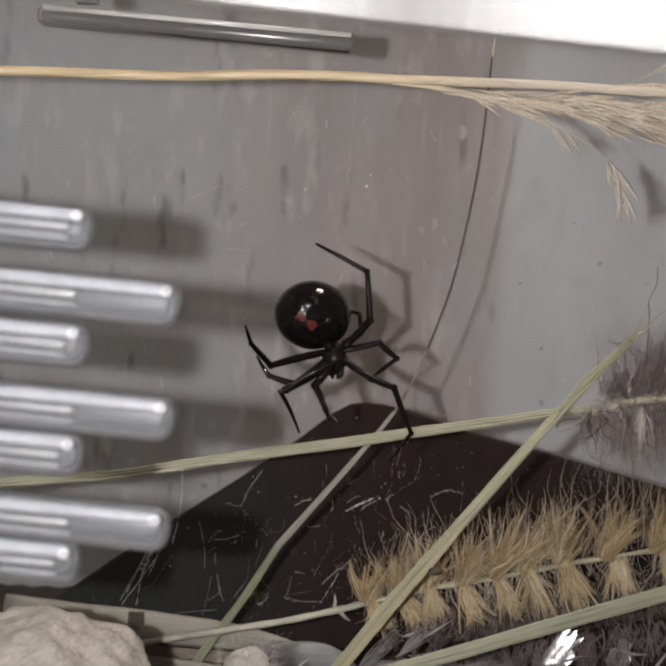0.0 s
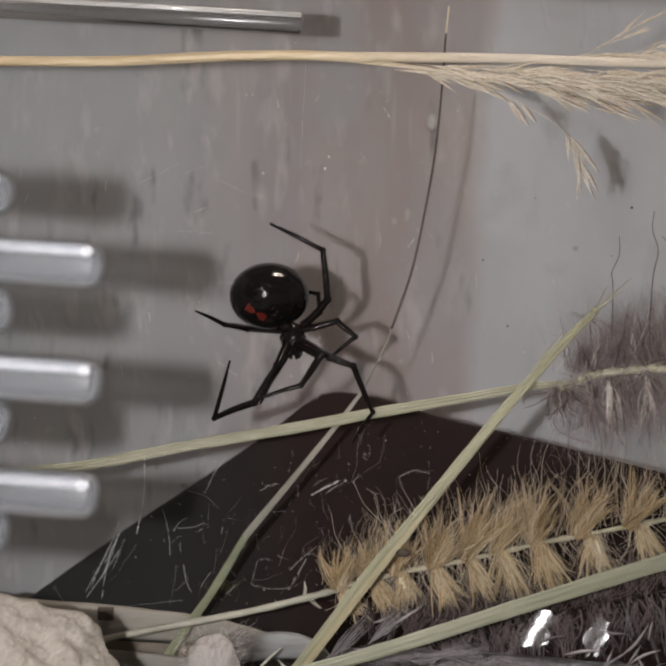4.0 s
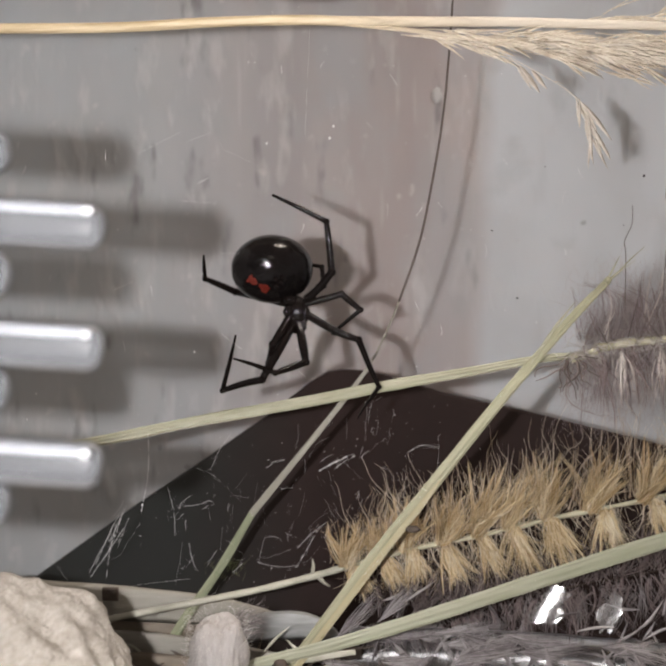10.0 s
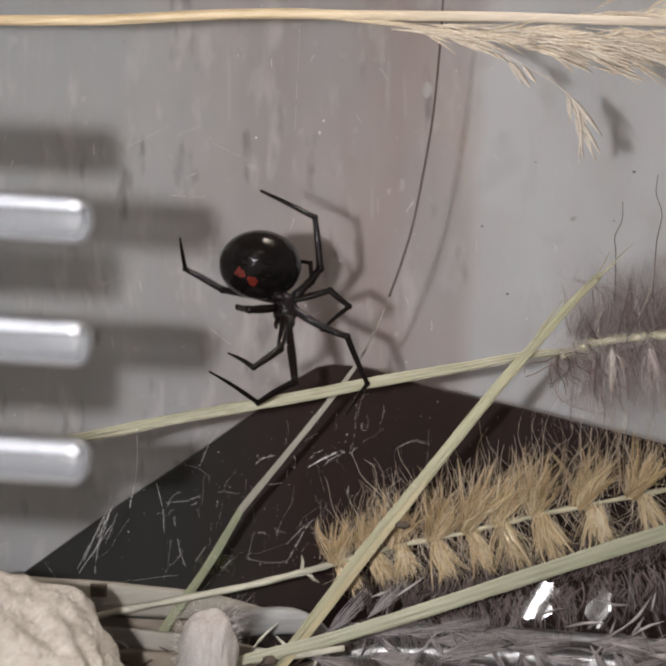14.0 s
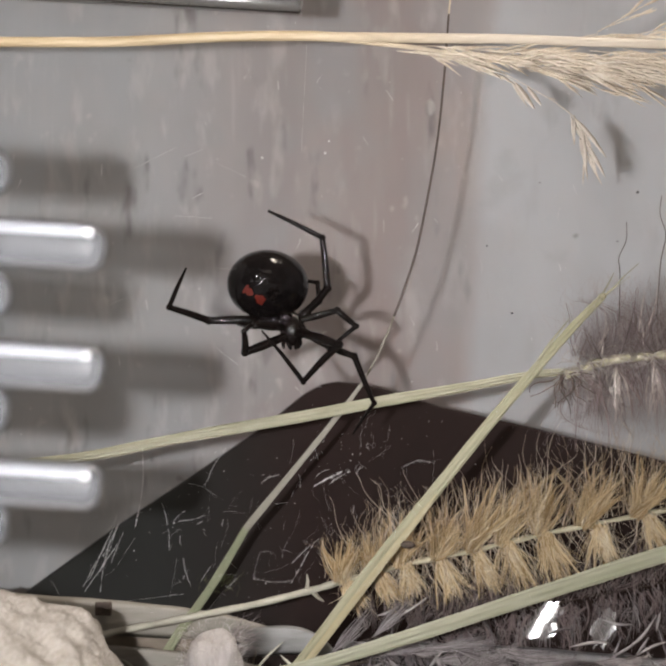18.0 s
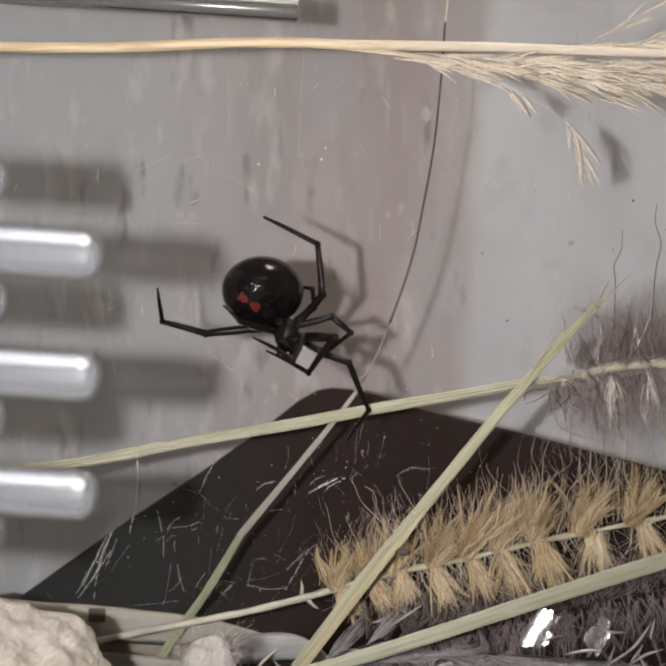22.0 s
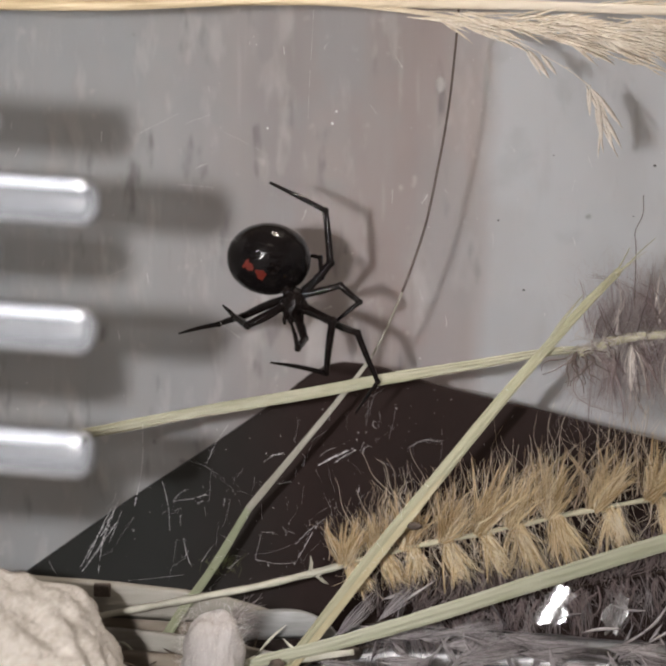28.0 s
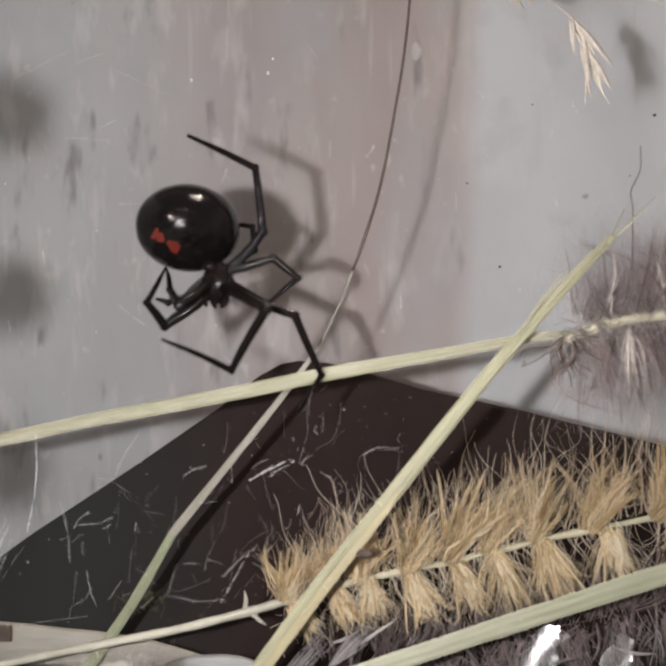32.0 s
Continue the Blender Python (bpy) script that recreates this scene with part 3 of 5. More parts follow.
def husk_branch(parent, ctrl, count, rng, mat, size=1.0, tip=True, slope=0.0):
    """A thread-thin branch with narrow papery husks along it."""
    twig = part("spikelet", Shape().tube(spline(ctrl, 12), 0.055, 4), mat, parent)
    for k in range(count):
        u = 0.25 + 0.75 * (k + rng.random()) / count
        p, q = along(ctrl, min(u, 0.98)), along(ctrl, max(0.0, u - 0.1))
        way = (p - q).normalized() + Vector((0, rng.gauss(0, 0.15), rng.gauss(slope, 0.16)))
        length, w = rng.uniform(1.6, 3.9) * size, rng.uniform(0.09, 0.22) * size
        e = p + way.normalized() * length
        mid = (p + e) / 2 + Vector((0, 0, rng.gauss(0.05, 0.1)))
        one = Shape().tube(spline([p, mid, e], 6), [w * 0.4, w * 0.9, w, w * 0.7, w * 0.35, w * 0.06], 5, flat=0.45)
        part("seed", one, mat, twig)


def straw_panicle():
    rng = random.Random(11)
    t = thing("straw", "long golden straw ending in a pale drooping seed panicle", "straw")
    pts = spline(STRAW, 60)
    part("stem", Shape().tube(pts, [np.interp(p.x, [-60, 1, 10, 33], [0.47, 0.47, 0.47, 0.42]) for p in pts], 12), MAT_STRAW, t)
    part("sheath", blade_shape([(0.6, -5.6, 27.45), (3.5, -5.0, 27.4), (7, -4.4, 27.25), (11, -3.8, 26.85), (16, -3, 26.6)], [0.12, 0.2, 0.24, 0.2, 0.06], 20), MAT_STRAW, t, "thin split sheath")
    part("sheath", blade_shape([(9.5, -3.9, 27.0), (13, -3.4, 27.5), (16.5, -3, 27.7)], [0.08, 0.16, 0.05], 14), MAT_CHAFF, t)
    for k in range(66):  # branches swept along under the stem
        x = rng.uniform(6, 31)
        y = np.interp(x, [0, 17, 33], [-4.5, -2.4, -2.0]) + rng.uniform(-0.6, 1.4)
        low = rng.random() ** 1.5 * np.interp(x, [6, 15, 32], [0.5, 1.6, 2.4])
        z = 28.0 - 0.45 - low
        run, fall = rng.uniform(4, 8), rng.uniform(0.05, 0.30)
        a = Vector((x, y, z))
        husk_branch(t, [a, a + Vector((run * 0.5, 0, -run * 0.5 * fall * 0.6)), a + Vector((run, rng.gauss(0, 0.5), -run * fall))], rng.randint(6, 10), rng, MAT_CHAFF)
    for k in range(5):  # a few above it near the end
        a = Vector((rng.uniform(20, 32), rng.uniform(-2.6, -1.2), 28.75))
        husk_branch(t, [a, a + Vector((2.5, 0, 0.12)), a + Vector((5, 0, 0.25))], 4, rng, MAT_CHAFF, 0.9)
    for k in range(26):  # longer side branches that arch out in front and hang lower
        x = rng.uniform(17, 33)
        a = Vector((x, rng.uniform(-3.4, 1.0), 27.7 - rng.random() * 1.2))
        run, fall = rng.uniform(5, 9), rng.uniform(0.12, 0.42)
        husk_branch(t, [a, a + Vector((run * 0.4, 0, -run * 0.1)), a + Vector((run, rng.gauss(0, 0.8), -run * fall))], rng.randint(4, 8), rng, MAT_CHAFF if k % 3 else MAT_SEED, rng.uniform(0.9, 1.35))
    # single spikelets that stand clear of the bunch
    for ctrl, count, size in (
        ([(9.0, -2, 27.5), (12.8, -2, 26.4), (16.6, -2, 25.05)], 9, 1.0),
        ([(19.0, -2, 26.7), (21.2, -2, 25.5), (22.8, -2, 24.5)], 4, 1.0),
        ([(22.0, -2.5, 27.05), (27.6, -2.5, 26.4), (32.3, -2.5, 25.5), (36, -2.5, 24.6)], 8, 1.1),
        ([(22.5, -1.5, 25.8), (26.0, -1.5, 24.0), (27.9, -1.5, 23.6), (29.4, -1.5, 22.8)], 5, 0.9),
        ([(27, -2, 25.7), (30, -2, 25.0), (32.5, -2, 24.4), (36, -2, 23.6)], 7, 1.0),
        ([(25.6, -1.5, 29.6), (28.4, -1.5, 31.2), (31.3, -1.5, 32.8)], 4, 0.9),
        ([(26.0, -1.5, 29.9), (29.2, -1.5, 31.1), (30.4, -1.5, 31.5)], 3, 0.8),
        ([(28, -1.5, 29.0), (32, -1.5, 29.9), (36, -1.5, 30.4)], 6, 1.0),
    ):
        husk_branch(t, ctrl, count, rng, MAT_CHAFF, size)
    # the drooping spikelet and its pair of fat seeds
    husk_branch(t, [(16.6, -1.5, 25.6), (18.7, -1.3, 24.5), (21.7, -1.2, 22.8), (23.6, -1.2, 21.2), (24.4, -1.2, 20.1)], 3, rng, MAT_SEED, 0.7)
    twig = part("spikelet", Shape().tube(spline([(24.3, -1.2, 20.3), (25.0, -1.1, 18.8), (25.2, -1.1, 17.4)], 8), 0.06, 4), MAT_SEED, t)
    for base, way, length, width in (((23.6, -1.0, 21.3), (0.55, 0, -1), 3.2, 0.3), ((24.1, -1.0, 20.2), (0.45, 0, -1), 3.0, 0.28), ((24.6, -0.9, 19.2), (0.5, 0, -1), 2.6, 0.24), ((24.2, -0.9, 19.4), (0.2, 0, -1), 2.6, 0.22), ((24.0, -1.2, 20.9), (0.75, 0, -1), 4.2, 0.28), ((24.2, -1.1, 20.4), (0.12, 0, -1), 4.0, 0.25), ((24.4, -1.1, 19.6), (0.05, 0, -1), 3.9, 0.2), ((25.0, -1.1, 18.3), (0.6, 0, -1), 2.6, 0.17), ((25.0, -1.1, 18.6), (0.25, 0, -1), 2.4, 0.15), ((23.4, -1.2, 21.4), (0.9, 0, -0.9), 2.6, 0.16)):
        one = Shape()
        husk(one, base, way, length, width)
        part("seed", one, MAT_SEED, twig)
    for _ in range(13):  # more thin husks all round the drooping tip, some standing behind it
        u = rng.random()
        b = Vector((23.2 + 1.9 * u, rng.uniform(-1.6, 0.4), 22.0 - 4.2 * u))
        one = Shape()
        husk(one, b, (rng.uniform(-0.1, 0.75), rng.gauss(0, 0.2), -1), rng.uniform(1.6, 3.6), rng.uniform(0.10, 0.24))
        part("seed", one, MAT_SEED, twig)
    twig = part("spikelet", Shape().tube(spline([(15.5, -2, 26.0), (16.8, -1.6, 25.3), (17.8, -1.5, 24.6)], 8), 0.06, 4), MAT_SEED, t)
    for base, way, length, width in (((17.6, -1.5, 24.7), (0.75, 0, -1), 3.2, 0.36), ((18.8, -1.4, 24.3), (0.78, 0, -1), 2.3, 0.28), ((17.3, -1.3, 24.9), (0.62, 0, -1), 2.9, 0.2)):
        one = Shape()
        husk(one, base, way, length, width)
        part("seed", one, MAT_SEED, twig)


straw_panicle()


def wavy(s, base, way, length, radius, rng, seg=7, n=3, wave=0.06, turns=(3, 7)):
    """A long, slightly wavy hair."""
    way = Vector(way).normalized()
    side = way.orthogonal().normalized()
    side.rotate(Matrix.Rotation(rng.uniform(0, 6.28), 3, way))
    bend, ph, fr = rng.gauss(0, 0.16), rng.uniform(0, 6.28), rng.uniform(*turns)
    other = way.cross(side)
    pts = []
    for i in range(seg + 1):
        u = i / seg
        pts.append(Vector(base) + way * (length * u) + side * (length * (bend * u * u + wave * u * math.sin(fr * u + ph))) + other * (length * wave * 0.6 * u * math.cos(fr * u)))
    s.tube(pts, [radius * (1 - 0.7 * i / seg) for i in range(seg + 1)], n, close=False)


def lock(s, base, way, length, rng, count, girth, radii, curl):
    """Hairs that part at the root, run together and end in one wavy point."""
    way = Vector(way).normalized()
    side = way.orthogonal().normalized()
    side.rotate(Matrix.Rotation(rng.uniform(0, 6.28), 3, way))
    a, b2 = rng.gauss(0, curl), rng.gauss(0, curl)
    core = [Vector(base) + way * (length * u) + side * (length * (a * u * (1 - u) * 2 + b2 * u * u * (u - 0.5))) for u in (0, 0.25, 0.5, 0.75, 1)]
    for _ in range(count):
        o = Vector((rng.gauss(0, girth), rng.gauss(0, girth), rng.gauss(0, girth)))
        cut = rng.uniform(0.75, 1.0)
        pts = [c + o * k for c, k in zip(core, (0.8, 1.2, 1.0, 0.6, rng.uniform(0.2, 1.4)))]
        pts[-1] = pts[-2].lerp(pts[-1], cut)
        r = rng.uniform(*radii)
        s.tube(spline(pts, 9), [r * (1 - 0.8 * (i / 8) ** 2) for i in range(9)], 3, close=False)


def tuft(parent, base, way, rng, locks, outer, gold, hairs, spread=0.36):
    """A soft fan of fine golden hairs from one point: a dense foot, a few pointed locks, and longer pale wavy hairs."""
    s = Shape()
    for _ in range(locks):
        d = Vector(way) + Vector((rng.gauss(0, spread), rng.gauss(-0.2, spread), rng.gauss(0, spread * 0.4)))
        lock(s, Vector(base) + Vector((rng.gauss(0, 0.25), rng.gauss(-0.3, 0.3), rng.gauss(0, 0.2))), d, gold * rng.uniform(0.5, 1.08), rng, 7, 0.12, (0.028, 0.052), 0.14)
    for _ in range(locks * 6):
        d = Vector(way) + Vector((rng.gauss(0, spread * 1.1), rng.gauss(-0.15, spread), rng.gauss(0, spread * 0.4)))
        b = Vector(base) + Vector((rng.gauss(0, 0.26), rng.gauss(-0.2, 0.3), rng.gauss(0, 0.2)))
        wavy(s, b, d, gold * rng.uniform(0.2, 1.0) ** 0.9, rng.uniform(0.022, 0.046), rng, 6, 3, 0.11)
    g = tagged(part("tuft", s, MAT_BRISTLE, parent), kind="stuff")
    s = Shape()
    for _ in range(outer):
        d = Vector(way) + Vector((rng.gauss(0, spread * 1.5), rng.gauss(0, spread), rng.gauss(0, spread * 0.5)))
        b = Vector(base) + Vector((rng.gauss(0, 0.5), rng.gauss(0.1, 0.5), rng.gauss(0, 0.25)))
        wavy(s, b, d, hairs * rng.uniform(0.35, 1.0), rng.uniform(0.022, 0.038), rng, 8, 3, 0.17)
    tagged(part("bristles", s, MAT_HAIR, g), kind="stuff")
    core = Vector(way) + Vector((rng.gauss(0, 0.12), -0.3, 0))
    for k in range(11 if way[2] > 0 else 20):  # the pale papery husks in the tuft's heart
        d = core + Vector((rng.gauss(0, spread * 0.55), rng.gauss(0, 0.2), 0))
        b = Vector(base) + Vector((rng.gauss(0, 0.16), -0.5, rng.gauss(0, 0.12)))
        e = b + d.normalized() * (gold * rng.uniform(0.35, 0.95))
        w = rng.uniform(0.07, 0.15)
        bend = Vector((rng.gauss(0, 0.3), 0, rng.gauss(0, 0.1)))
        one = Shape().tube(spline([b, b.lerp(e, 0.35) + bend, b.lerp(e, 0.7) - bend * 0.4, e], 8), [w * 0.6, w, w, w * 0.9, w * 0.7, w * 0.5, w * 0.3, w * 0.05], 5, flat=0.6)
        part("husk", one, MAT_HUSK, g)


SPIKE = [(0.5, -0.8, -23.8), (6.5, -0.7, -22.2), (13.6, -0.6, -20.8), (21.1, -0.4, -19.1), (32.2, -0.2, -17.0), (46.1, 0.0, -14.3)]


def foxtail():
    rng = random.Random(5)
    t = thing("foxtail", "golden bristly foxtail seed head on a pale stalk", "seed head")
    stalk = [(-24.5, -0.4, -29.6), (-21.4, -0.5, -28.7), (-15.5, -0.6, -27.5), (-8.0, -0.8, -26.0), (-2.4, -0.9, -24.6), (0.5, -0.8, -23.8)]
    part("stalk", Shape().tube(spline(stalk, 30), [0.34 + 0.03 * math.sin(i * 1.7) for i in range(30)], 8), MAT_STALK, t)
    part("thorn", Shape().tube([(-2.6, -0.9, -24.6), (-2.5, -0.95, -23.6), (-2.6, -1.0, -22.9)], [0.22, 0.16, 0.03], 6), MAT_STALK, t)
    part("thorn", Shape().tube([(-2.0, -0.9, -24.7), (-1.4, -1.0, -25.3), (-0.9, -1.0, -25.6)], [0.26, 0.16, 0.04], 6), MAT_STALK, t)
    pts = spline(SPIKE, 40)
    part("rachis", Shape().tube(pts, [0.25 + 0.07 * math.sin(i * 1.3) + 0.05 * noise.noise(Vector((i, 3, 3))) for i in range(40)], 8), MAT_RACHIS, t)
    s = Shape()
    for _ in range(340):  # loose hairs all along, above and below
        b = along(SPIKE, rng.uniform(0.02, 0.98)) + Vector((0, rng.uniform(0, 1.2), 0))
        wavy(s, b, (rng.gauss(0.3, 0.6), rng.gauss(0, 0.4), rng.choice((-1, -1, 1))), rng.uniform(1.5, 5.0), rng.uniform(0.02, 0.04), rng, 7, 3, 0.14)
    for _ in range(150):  # long curly hairs that stand out above
        u = rng.uniform(0.02, 0.98)
        b = along(SPIKE, u) + Vector((0, rng.uniform(-1.4, 1.0), 0.4))
        reach = min(1.0, 0.66 + 0.9 * u)
        wavy(s, b, (rng.gauss(0.12, 0.28), rng.gauss(-0.1, 0.25), 1), reach * rng.uniform(6.0, 11.0), rng.uniform(0.034, 0.056), rng, 22, 3, rng.uniform(0.035, 0.075), (7, 15))
    tagged(part("loose_hairs", s, MAT_HAIR, t), kind="stuff")
    n = 11
    for k in range(n):
        grow = min(1, 0.64 + 0.09 * k)
        for sign in (1, -1):
            p = along(SPIKE, min(0.99, 0.012 + 0.94 * k / (n - 1) + (0.02 if sign < 0 else 0)))
            q = p + Vector((rng.uniform(-0.35, 0.35), -0.15, 0.25 * sign))
            up = sign > 0
            way = (rng.uniform(0.05, 0.5), rng.uniform(-0.45, 0.1), 1.0) if up else (rng.uniform(0.2, 0.6), rng.uniform(-0.5, 0.1), -1.0)
            tuft(t, q, way, rng, 19, 38, (7.0 if up else 4.4) * grow * rng.uniform(0.88, 1.1), (8.6 if up else 6.2) * grow, 0.33 if up else 0.32)


foxtail()


def fluffy_head(label, ctrl, rng, n, up_len, down_len, dense, mats, lean=0.12, blade=None, rachis=0.42, start=0.03, shift=0.4, fine=(0.02, 0.042), wave=0.1, bundle=0, strands=0):
    """A plume: a rachis with tufts of fine hair and husk bundles above and below it."""
    t = thing("plume_grass", label, "grass plume", "fluffy grass plumes")
    hair_mat, husk_mat, stem_mat = mats
    if blade:
        part("blade", blade_shape(*blade), MAT_BLADE, t, "pale green flat grass stem", smooth=False)
    bumpy = [p + Vector((0, 0, 0.16 * noise.noise(Vector((i * 0.45, 2, 2))))) for i, p in enumerate(spline(ctrl, 40))]
    part("rachis", Shape().tube(bumpy, [rachis * (1 + 0.3 * noise.noise(Vector((i * 0.7, 5, 1)))) for i in range(40)], 8), stem_mat, t)
    for k in range(n):
        for sign in (1, -1):
            p = along(ctrl, start + (0.97 - start) * (k + (0 if sign < 0 else shift)) / n)
            s = Shape()
            length = up_len if sign > 0 else down_len
            for _ in range(dense):
                d = Vector((rng.gauss(lean, 0.3 + 0.5 * lean), rng.gauss(-0.1, 0.5), sign))
                b = p + Vector((rng.gauss(0, 1.2), rng.gauss(0.5, 0.5), sign * rng.uniform(0, 0.9)))
                wavy(s, b, d, length * rng.uniform(0.25, 1.05), rng.uniform(*fine), rng, 7, 3, wave)
            f = tagged(part("tuft", s, hair_mat, t), kind="stuff")
            if strands:
                h = Shape()
                for _ in range(strands // 4):
                    d = Vector((rng.gauss(0.0, 0.38), rng.gauss(-0.1, 0.3), sign))
                    b = p + Vector((rng.gauss(0, 1.3), rng.uniform(-0.9, 0.3), sign * rng.uniform(0.1, 0.9)))
                    lock(h, b, d, length * rng.uniform(0.3, 1.0), rng, 5, 0.2, (0.02, 0.05), 0.45)
                tagged(part("strands", h, MAT_STRAND, f), kind="stuff")
            for _ in range((bundle if k else 0) if sign < 0 else bundle // 8):  # a bundle of pale strands, close together
                b = p + Vector((rng.gauss(0, 0.22), rng.uniform(-1.6, -0.6), sign * rng.uniform(0.4, 1.8)))
                w, fan = rng.uniform(0.035, 0.08), rng.gauss(-0.05, 0.12 if sign < 0 else 0.3)
                e = b + Vector((fan, rng.gauss(-0.1, 0.1), sign)).normalized() * (length * rng.uniform(0.3, 0.72))
                mid = (b + e) / 2 + Vector((rng.gauss(0.1, 0.36), 0, 0))
                one = Shape().tube(spline([b, mid, e], 7), [w * 0.4, w, w, w * 0.9, w * 0.7, w * 0.4, w * 0.1], 4, flat=0.6)
                part("husk", one, husk_mat, f)
    return t


FUZZ = [(22.0, -3.0, -3.5), (23.6, -2.8, -3.1), (25.2, -2.7, -2.4), (28.4, -2.6, -1.87), (31.9, -2.5, -1.6), (35.6, -2.5, -1.2), (39, -2.5, -1.2), (46, -2.5, -1.8)]
BLADE_A = [(-62.05, -3, -16.45), (-34.79, -2.2, -12.59), (-24.57, -1.9, -11.5), (-13.83, -2.6, -9.36), (-2.74, -4.0, -7.33), (4.31, -4.8, -5.91), (12.37, -4.2, -4.59), (18.9, -3.2, -3.5), (22.3, -3.0, -3.2)]
plume = fluffy_head("pale flat grass stem with a grey purple fluffy plume", FUZZ, random.Random(21), 5, 8.2, 7.8, 300, (MAT_FUZZ, MAT_SILVER, MAT_RACHIS), 0.05, (BLADE_A, [0.46, 0.48, 0.52, 0.54, 0.50, 0.42, 0.34], 60), 0.46, 0.21, 0.55, (0.012, 0.022), 0.2, 24, 46)


def plume_extras():
    """Single long wisps above the plume, and reddish curls at its node."""
    for c in ([(27.3, -2.6, 1.0), (27.4, -2.6, 6.1), (27.3, -2.6, 7.7), (28.0, -2.6, 9.3), (28.05, -2.6, 11.1)], [(30.9, -2.6, 2.0), (31.3, -2.6, 7.2), (31.8, -2.6, 9.8), (31.25, -2.6, 11.8), (31.4, -2.6, 13.6)], [(34.6, -2.6, 2.0), (34.3, -2.6, 5.0), (33.7, -2.6, 7.2), (33.7, -2.6, 9.3), (34.6, -2.6, 13.4)], [(33.7, -2.6, 8.6), (33.2, -2.6, 10.0), (32.2, -2.6, 11.2)], [(37.4, -2.6, 1.0), (37.3, -2.6, 6.0), (36.8, -2.6, 9.6)], [(40.4, -2.6, 1.0), (40.8, -2.6, 7.0), (41.6, -2.6, 11.6)]):
        part("wisp", Shape().tube(spline(c, 24), [0.06 - 0.028 * i / 23 for i in range(24)], 5), MAT_AWN, plume, "long dark wavy hair")
    rng = random.Random(15)
    s = Shape()
    for _ in range(11):
        p = Vector((rng.uniform(20.6, 22.6), rng.uniform(-4.2, -2.6), rng.uniform(-4.2, -3.3)))
        c, way = [p], Vector((rng.gauss(-0.35, 0.5), rng.gauss(0, 0.2), -1)).normalized()
        for _ in range(5):
            way = (way + Vector((rng.gauss(0, 0.55), rng.gauss(0, 0.2), rng.gauss(-0.1, 0.4)))).normalized()
            c.append(c[-1] + way * rng.uniform(0.5, 0.95))
        s.tube(spline(c, 18), [0.085 - 0.045 * i / 17 for i in range(18)], 5)
    tagged(part("curls", s, MAT_CURL, plume, "reddish brown curled hairs"), kind="stuff")
    s = Shape()
    for _ in range(120):
        x = rng.uniform(22.5, 40)
        p = along(FUZZ, np.interp(x, [22, 46], [0, 1]))
        c, way = [Vector(p) + Vector((0, -0.6, rng.gauss(0, 0.8)))], Vector((rng.gauss(0, 1), rng.gauss(-0.3, 0.4), rng.choice((-1, -1, 1)))).normalized()
        for _ in range(4):
            way = (way + Vector((rng.gauss(0, 0.7), rng.gauss(0, 0.3), rng.gauss(0, 0.6)))).normalized()
            c.append(c[-1] + way * rng.uniform(0.35, 0.9))
        s.tube(spline(c, 12), [0.035] * 12, 3, close=False)
    tagged(part("woolly_hairs", s, MAT_PALEFUZZ, plume), kind="stuff")


plume_extras()
LOW1 = [(3, 2.5, -30.5), (14, 2.6, -28.5), (24, 2.7, -26.6), (36, 2.8, -24.4), (48, 3, -22)]
DARK = (MAT_DARKFUZZ, MAT_GREYHUSK, MAT_CRUMB)
fluffy_head("dark grey fluffy plume lying low in the litter", LOW1, random.Random(22), 14, 5.5, 6.5, 26, DARK, 0.4, None, 0.05, fine=(0.012, 0.045), wave=0.2, bundle=7, strands=28)


def grass_blade(label, ctrl, widths, mat, n=50, extra=None, thick=0.28):
    t = thing("dry_grass", label, "grass", "loose dry grasses")
    part("blade", blade_shape(ctrl, widths, n, thick), mat, t, smooth=False)
    if extra:
        extra(t)
    return t


def split_blade(t):
    part("sheath", blade_shape([(-7.2, -5.6, -36), (-2.7, -5.6, -30.2), (3.6, -5.7, -21.9), (7.9, -6.2, -16.3), (9.4, -6.3, -14.3)], [0.3, 0.3, 0.34, 0.26, 0.05], 24), MAT_YELLOW, t, "yellowed split sheath", smooth=False)
    part("sheath", blade_shape([(17.6, -6.3, -3.8), (18.5, -6.0, -2.5), (20.0, -5.6, -0.45), (21.9, -5.0, 1.75)], [0.05, 0.12, 0.15, 0.04], 14), MAT_BLADE, t, smooth=False)
    part("node", Shape().tube([(25.0, -4.2, 3.65), (25.2, -4.2, 3.85), (25.45, -4.15, 4.1)], [0.31, 0.35, 0.26], 10), MAT_LEAN, t, "joint of the stem")
    part("tip", Shape().tube(spline([(25.3, -4.2, 3.9), (26.4, -4.1, 4.8), (27.3, -4.0, 5.75), (28.7, -4.0, 7.0)], 14), [0.12 - 0.09 * i / 13 for i in range(14)], 7), MAT_LEAN, t, "pale thin broken tip")
    part("tip", Shape().tube(spline([(25.4, -4.2, 3.8), (26.8, -4.1, 5.0), (27.9, -4.0, 5.8)], 10), [0.09 - 0.06 * i / 9 for i in range(10)], 5), MAT_STALK, t)
    part("tip", Shape().tube(spline([(25.2, -4.2, 4.0), (25.9, -4.2, 5.3), (26.3, -4.2, 6.1)], 8), [0.09 - 0.008 * i for i in range(8)], 5), MAT_LEAN, t)
    part("crumb", Shape().ball((6.8, -6.2, -18.9), (0.7, 0.4, 0.35), 8, 6, lambda d: 1 + 0.25 * noise.noise(d * 3)), MAT_CRUMB, t, "dark brown crumb")


